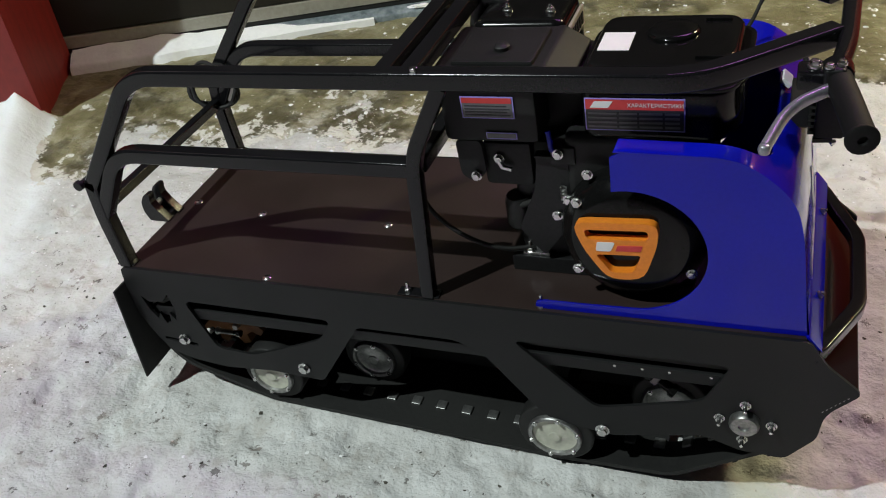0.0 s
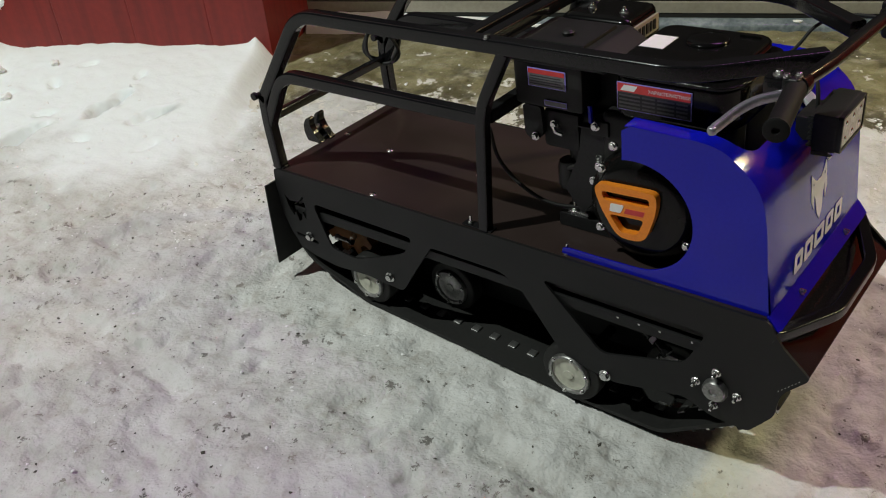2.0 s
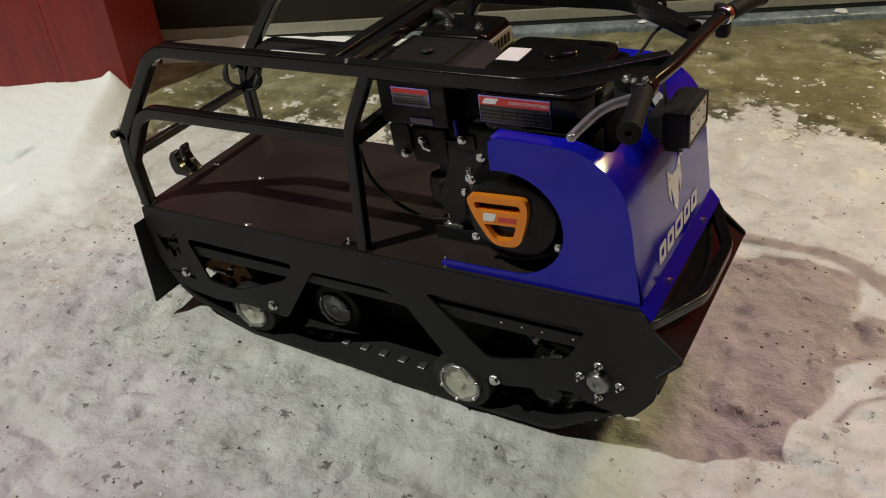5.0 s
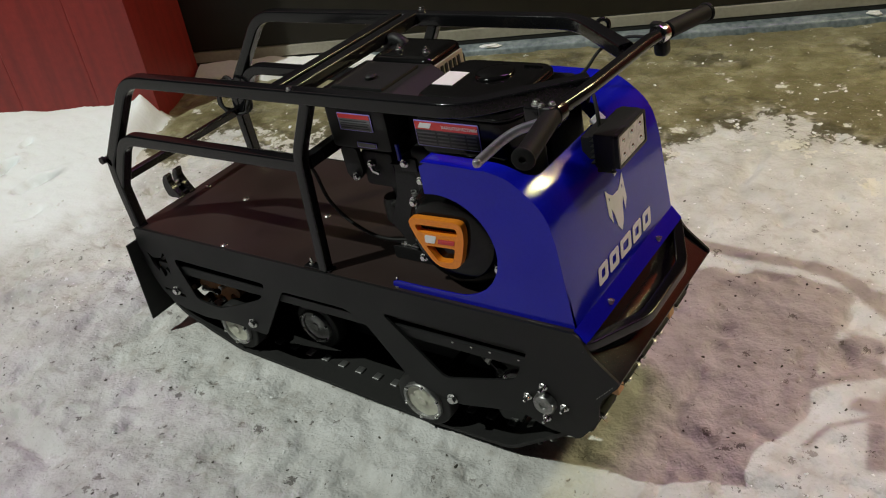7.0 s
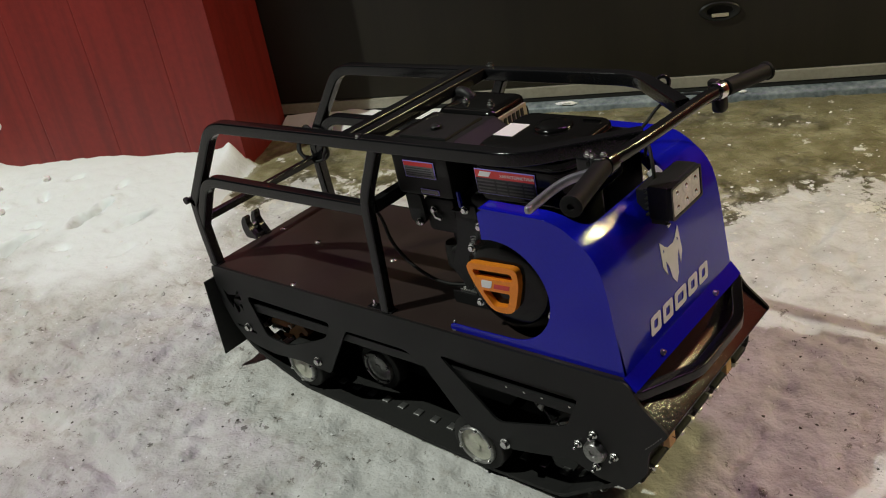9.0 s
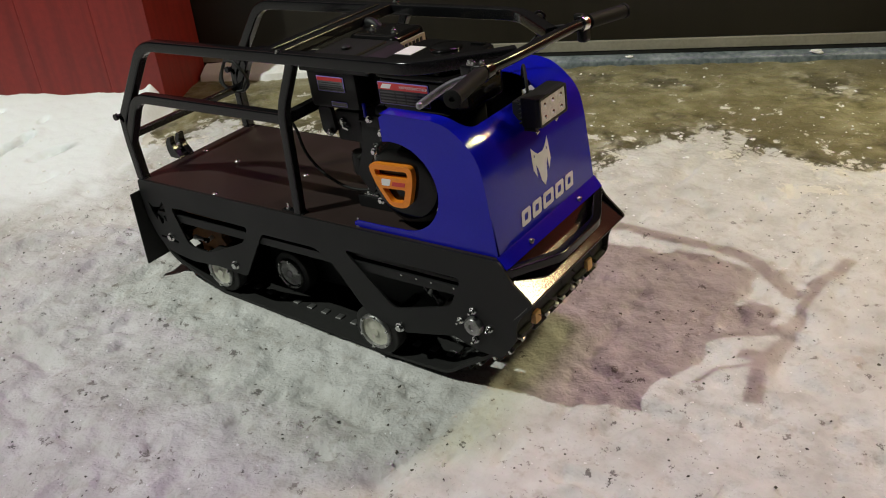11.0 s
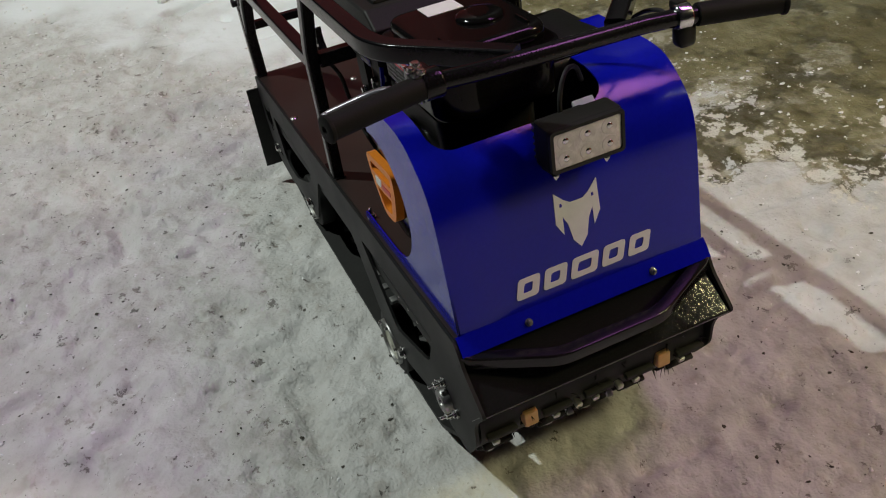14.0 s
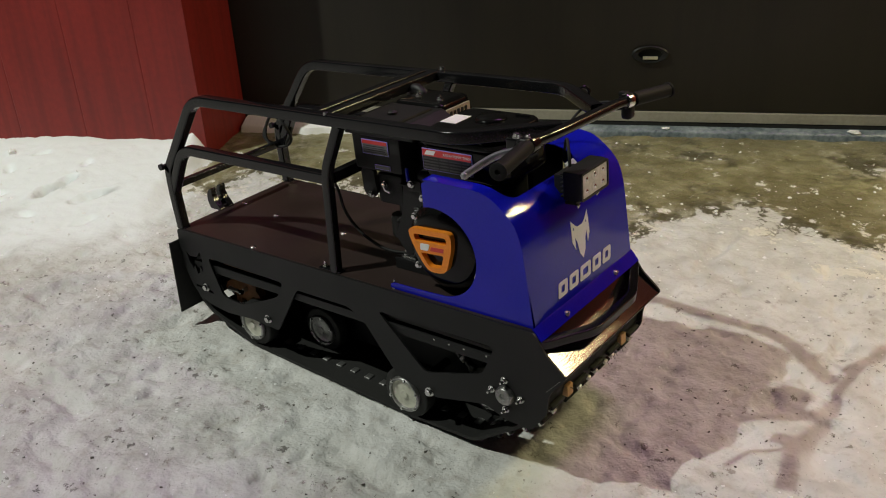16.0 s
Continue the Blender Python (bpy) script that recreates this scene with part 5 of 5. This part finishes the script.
    part("governor_plate", cutout([loop_round([(0.694, 0.080), (0.728, 0.034), (0.775, 0.100), (0.808, 0.178), (0.802, 0.207), (0.731, 0.207), (0.724, 0.150)], 0.008)], 0.100, 0.106), CAST, e)
    part("plate_lip", box((0.730, 0.090, 0.206), (0.768, 0.106, 0.209), 0.001), CAST, e)
    part("wire_tie", sweep([(0.752, 0.094, 0.246), (0.754, 0.092, 0.232), (0.756, 0.090, 0.218)], profile_square(0.006)), BLUE, e, "blue wire tie")
    part("throttle_spring", sweep([(0.766 + 0.004 * math.cos(k * 0.9), 0.094 + 0.004 * math.sin(k * 0.9), 0.132 + 0.0007 * k) for k in range(40)], profile_round(0.0012, 6)), ZINC, e, "bright governor spring")
    part("float_bowl", lathe([(0.018, 0.072), (0.021, 0.078), (0.021, 0.112), (0.018, 0.122)], 20, "z", (0.690, 0.124, 0)), PLASTIC, e)
    bolt(BOLT, e, 0.676, 0.105, 0.195, FACE_NEAR, "bright carburettor fitting")
    bolt(BOLT, e, 0.643, 0.095, 0.171, FACE_NEAR)
    bolt(BOLT, e, 0.753, 0.099, 0.109, FACE_NEAR)
    part("choke_lever", sweep([(0.676, 0.099, 0.195), (0.681, 0.098, 0.184), (0.694, 0.098, 0.181)], profile_square(0.005)), ZINC, e, "bright choke lever")
    part("fuel_hose", sweep(rounded([(0.800, 0.150, 0.240), (0.770, 0.120, 0.180), (0.730, 0.105, 0.130), (0.690, 0.110, 0.110)], 0.03), profile_round(0.005, 8)), RUBBER, e)
    part("side_duct", box((0.722, 0.150, 0.060), (0.790, 0.260, 0.300), 0.010), PLASTIC, e)
    part("intake_block", box((0.684, 0.128, 0.022), (0.742, 0.250, 0.150), 0.012), CAST, e)
    # muffler with its heat shield
    part("muffler", box((0.604, 0.216, 0.240), (0.752, 0.334, 0.318), 0.012, 3), GLOSS, e, "black muffler with a pale slotted grille")
    part("muffler_shield", box((0.616, 0.222, 0.300), (0.750, 0.330, 0.342), 0.018, 3), GLOSS, e)
    part("grille", box((0.7505, 0.224, 0.298), (0.756, 0.318, 0.327), 0.002), GRILLE, e, "pale slotted exhaust grille")
    for k in range(6):
        part("grille_slot", box((0.755, 0.233 + 0.0130 * k, 0.304), (0.7575, 0.240 + 0.0130 * k, 0.321)), SEAL, e)
    for x, y in ((0.660, 0.262), (0.724, 0.256)):
        bolt(NUT, e, x, y, 0.341)
    part("exhaust_elbow", sweep(rounded([(0.650, 0.300, 0.260), (0.648, 0.300, 0.336), (0.612, 0.302, 0.352), (0.592, 0.302, 0.300), (0.600, 0.300, 0.220)], 0.05, 6), profile_round(0.0115, 14)), CAST, e)
    for y in (0.100, 0.132):
        bolt(STUD, e, 0.699, y + 0.02, 0.022)
    part("mount_slot", box((0.690, 0.112, 0.0225), (0.730, 0.122, 0.027), 0.001), ZINC, e)
    # labels on the near faces
    y = 0.0895
    part("label_plate", cutout([[(0.638, 0.265), (0.711, 0.265), (0.711, 0.297), (0.638, 0.297)]], y, y + 0.0008), LILAC_PRINT, e, "warning label with a violet rim")
    part("label_panel", cutout([[(0.640, 0.2665), (0.709, 0.2665), (0.709, 0.2955), (0.640, 0.2955)]], y - 0.0006, y), GREY_PRINT, e)
    part("label_band", cutout([[(0.640, 0.288), (0.709, 0.288), (0.709, 0.2955), (0.640, 0.2955)]], y - 0.0012, y - 0.0006), RED_PRINT, e)
    for k in range(4):
        part("label_line", cutout([[(0.643, 0.2695 + 0.0045 * k), (0.706 - 0.004 * (k % 2), 0.2695 + 0.0045 * k), (0.706 - 0.004 * (k % 2), 0.2712 + 0.0045 * k), (0.643, 0.2712 + 0.0045 * k)]], y - 0.0012, y - 0.0006), DARK_PRINT, e)
    part("label_plate", cutout([[(0.668, 0.234), (0.711, 0.234), (0.711, 0.244), (0.668, 0.244)]], y, y + 0.0008), LILAC_PRINT, e, "small violet label")
    part("label_panel", cutout([[(0.6695, 0.2355), (0.7095, 0.2355), (0.7095, 0.2425), (0.6695, 0.2425)]], y - 0.0006, y), GREY_PRINT, e)
    y = 0.0875
    part("label_plate", cutout([[(0.805, 0.254), (0.928, 0.254), (0.928, 0.299), (0.805, 0.299)]], y, y + 0.0008), LILAC_PRINT, e, "engine data label")
    part("label_panel", cutout([[(0.8065, 0.2555), (0.9265, 0.2555), (0.9265, 0.2975), (0.8065, 0.2975)]], y - 0.0006, y), DARK_PRINT, e)
    part("label_band", cutout([[(0.8065, 0.284), (0.9265, 0.284), (0.9265, 0.2975), (0.8065, 0.2975)]], y - 0.0012, y - 0.0006), RED_PRINT, e)
    part("label_mark", cutout([[(0.812, 0.2865), (0.835, 0.2865), (0.841, 0.2955), (0.818, 0.2955)]], y - 0.0018, y - 0.0012), PAPER, e)
    for k in range(4):
        z = 0.2585 + 0.0062 * k
        for x, w in ((0.809, 0.036), (0.848, 0.022), (0.873, 0.028), (0.904, 0.018)):
            part("label_line", cutout([[(x, z), (x + w, z), (x + w, z + 0.0028), (x, z + 0.0028)]], y - 0.0012, y - 0.0006), GREY_PRINT, e)
    words = bpy.data.curves.new("label_words", "FONT")
    words.body, words.size, words.extrude = "ХАРАКТЕРИСТИКИ", 0.0072, 0.0002
    words.materials.append(PAPER)
    ob = new("label_words", words)
    ob.parent = e
    ob.matrix_basis = pose(0.8585, y - 0.0016, 0.2880, 90, 0, 0)
    return e


engine()
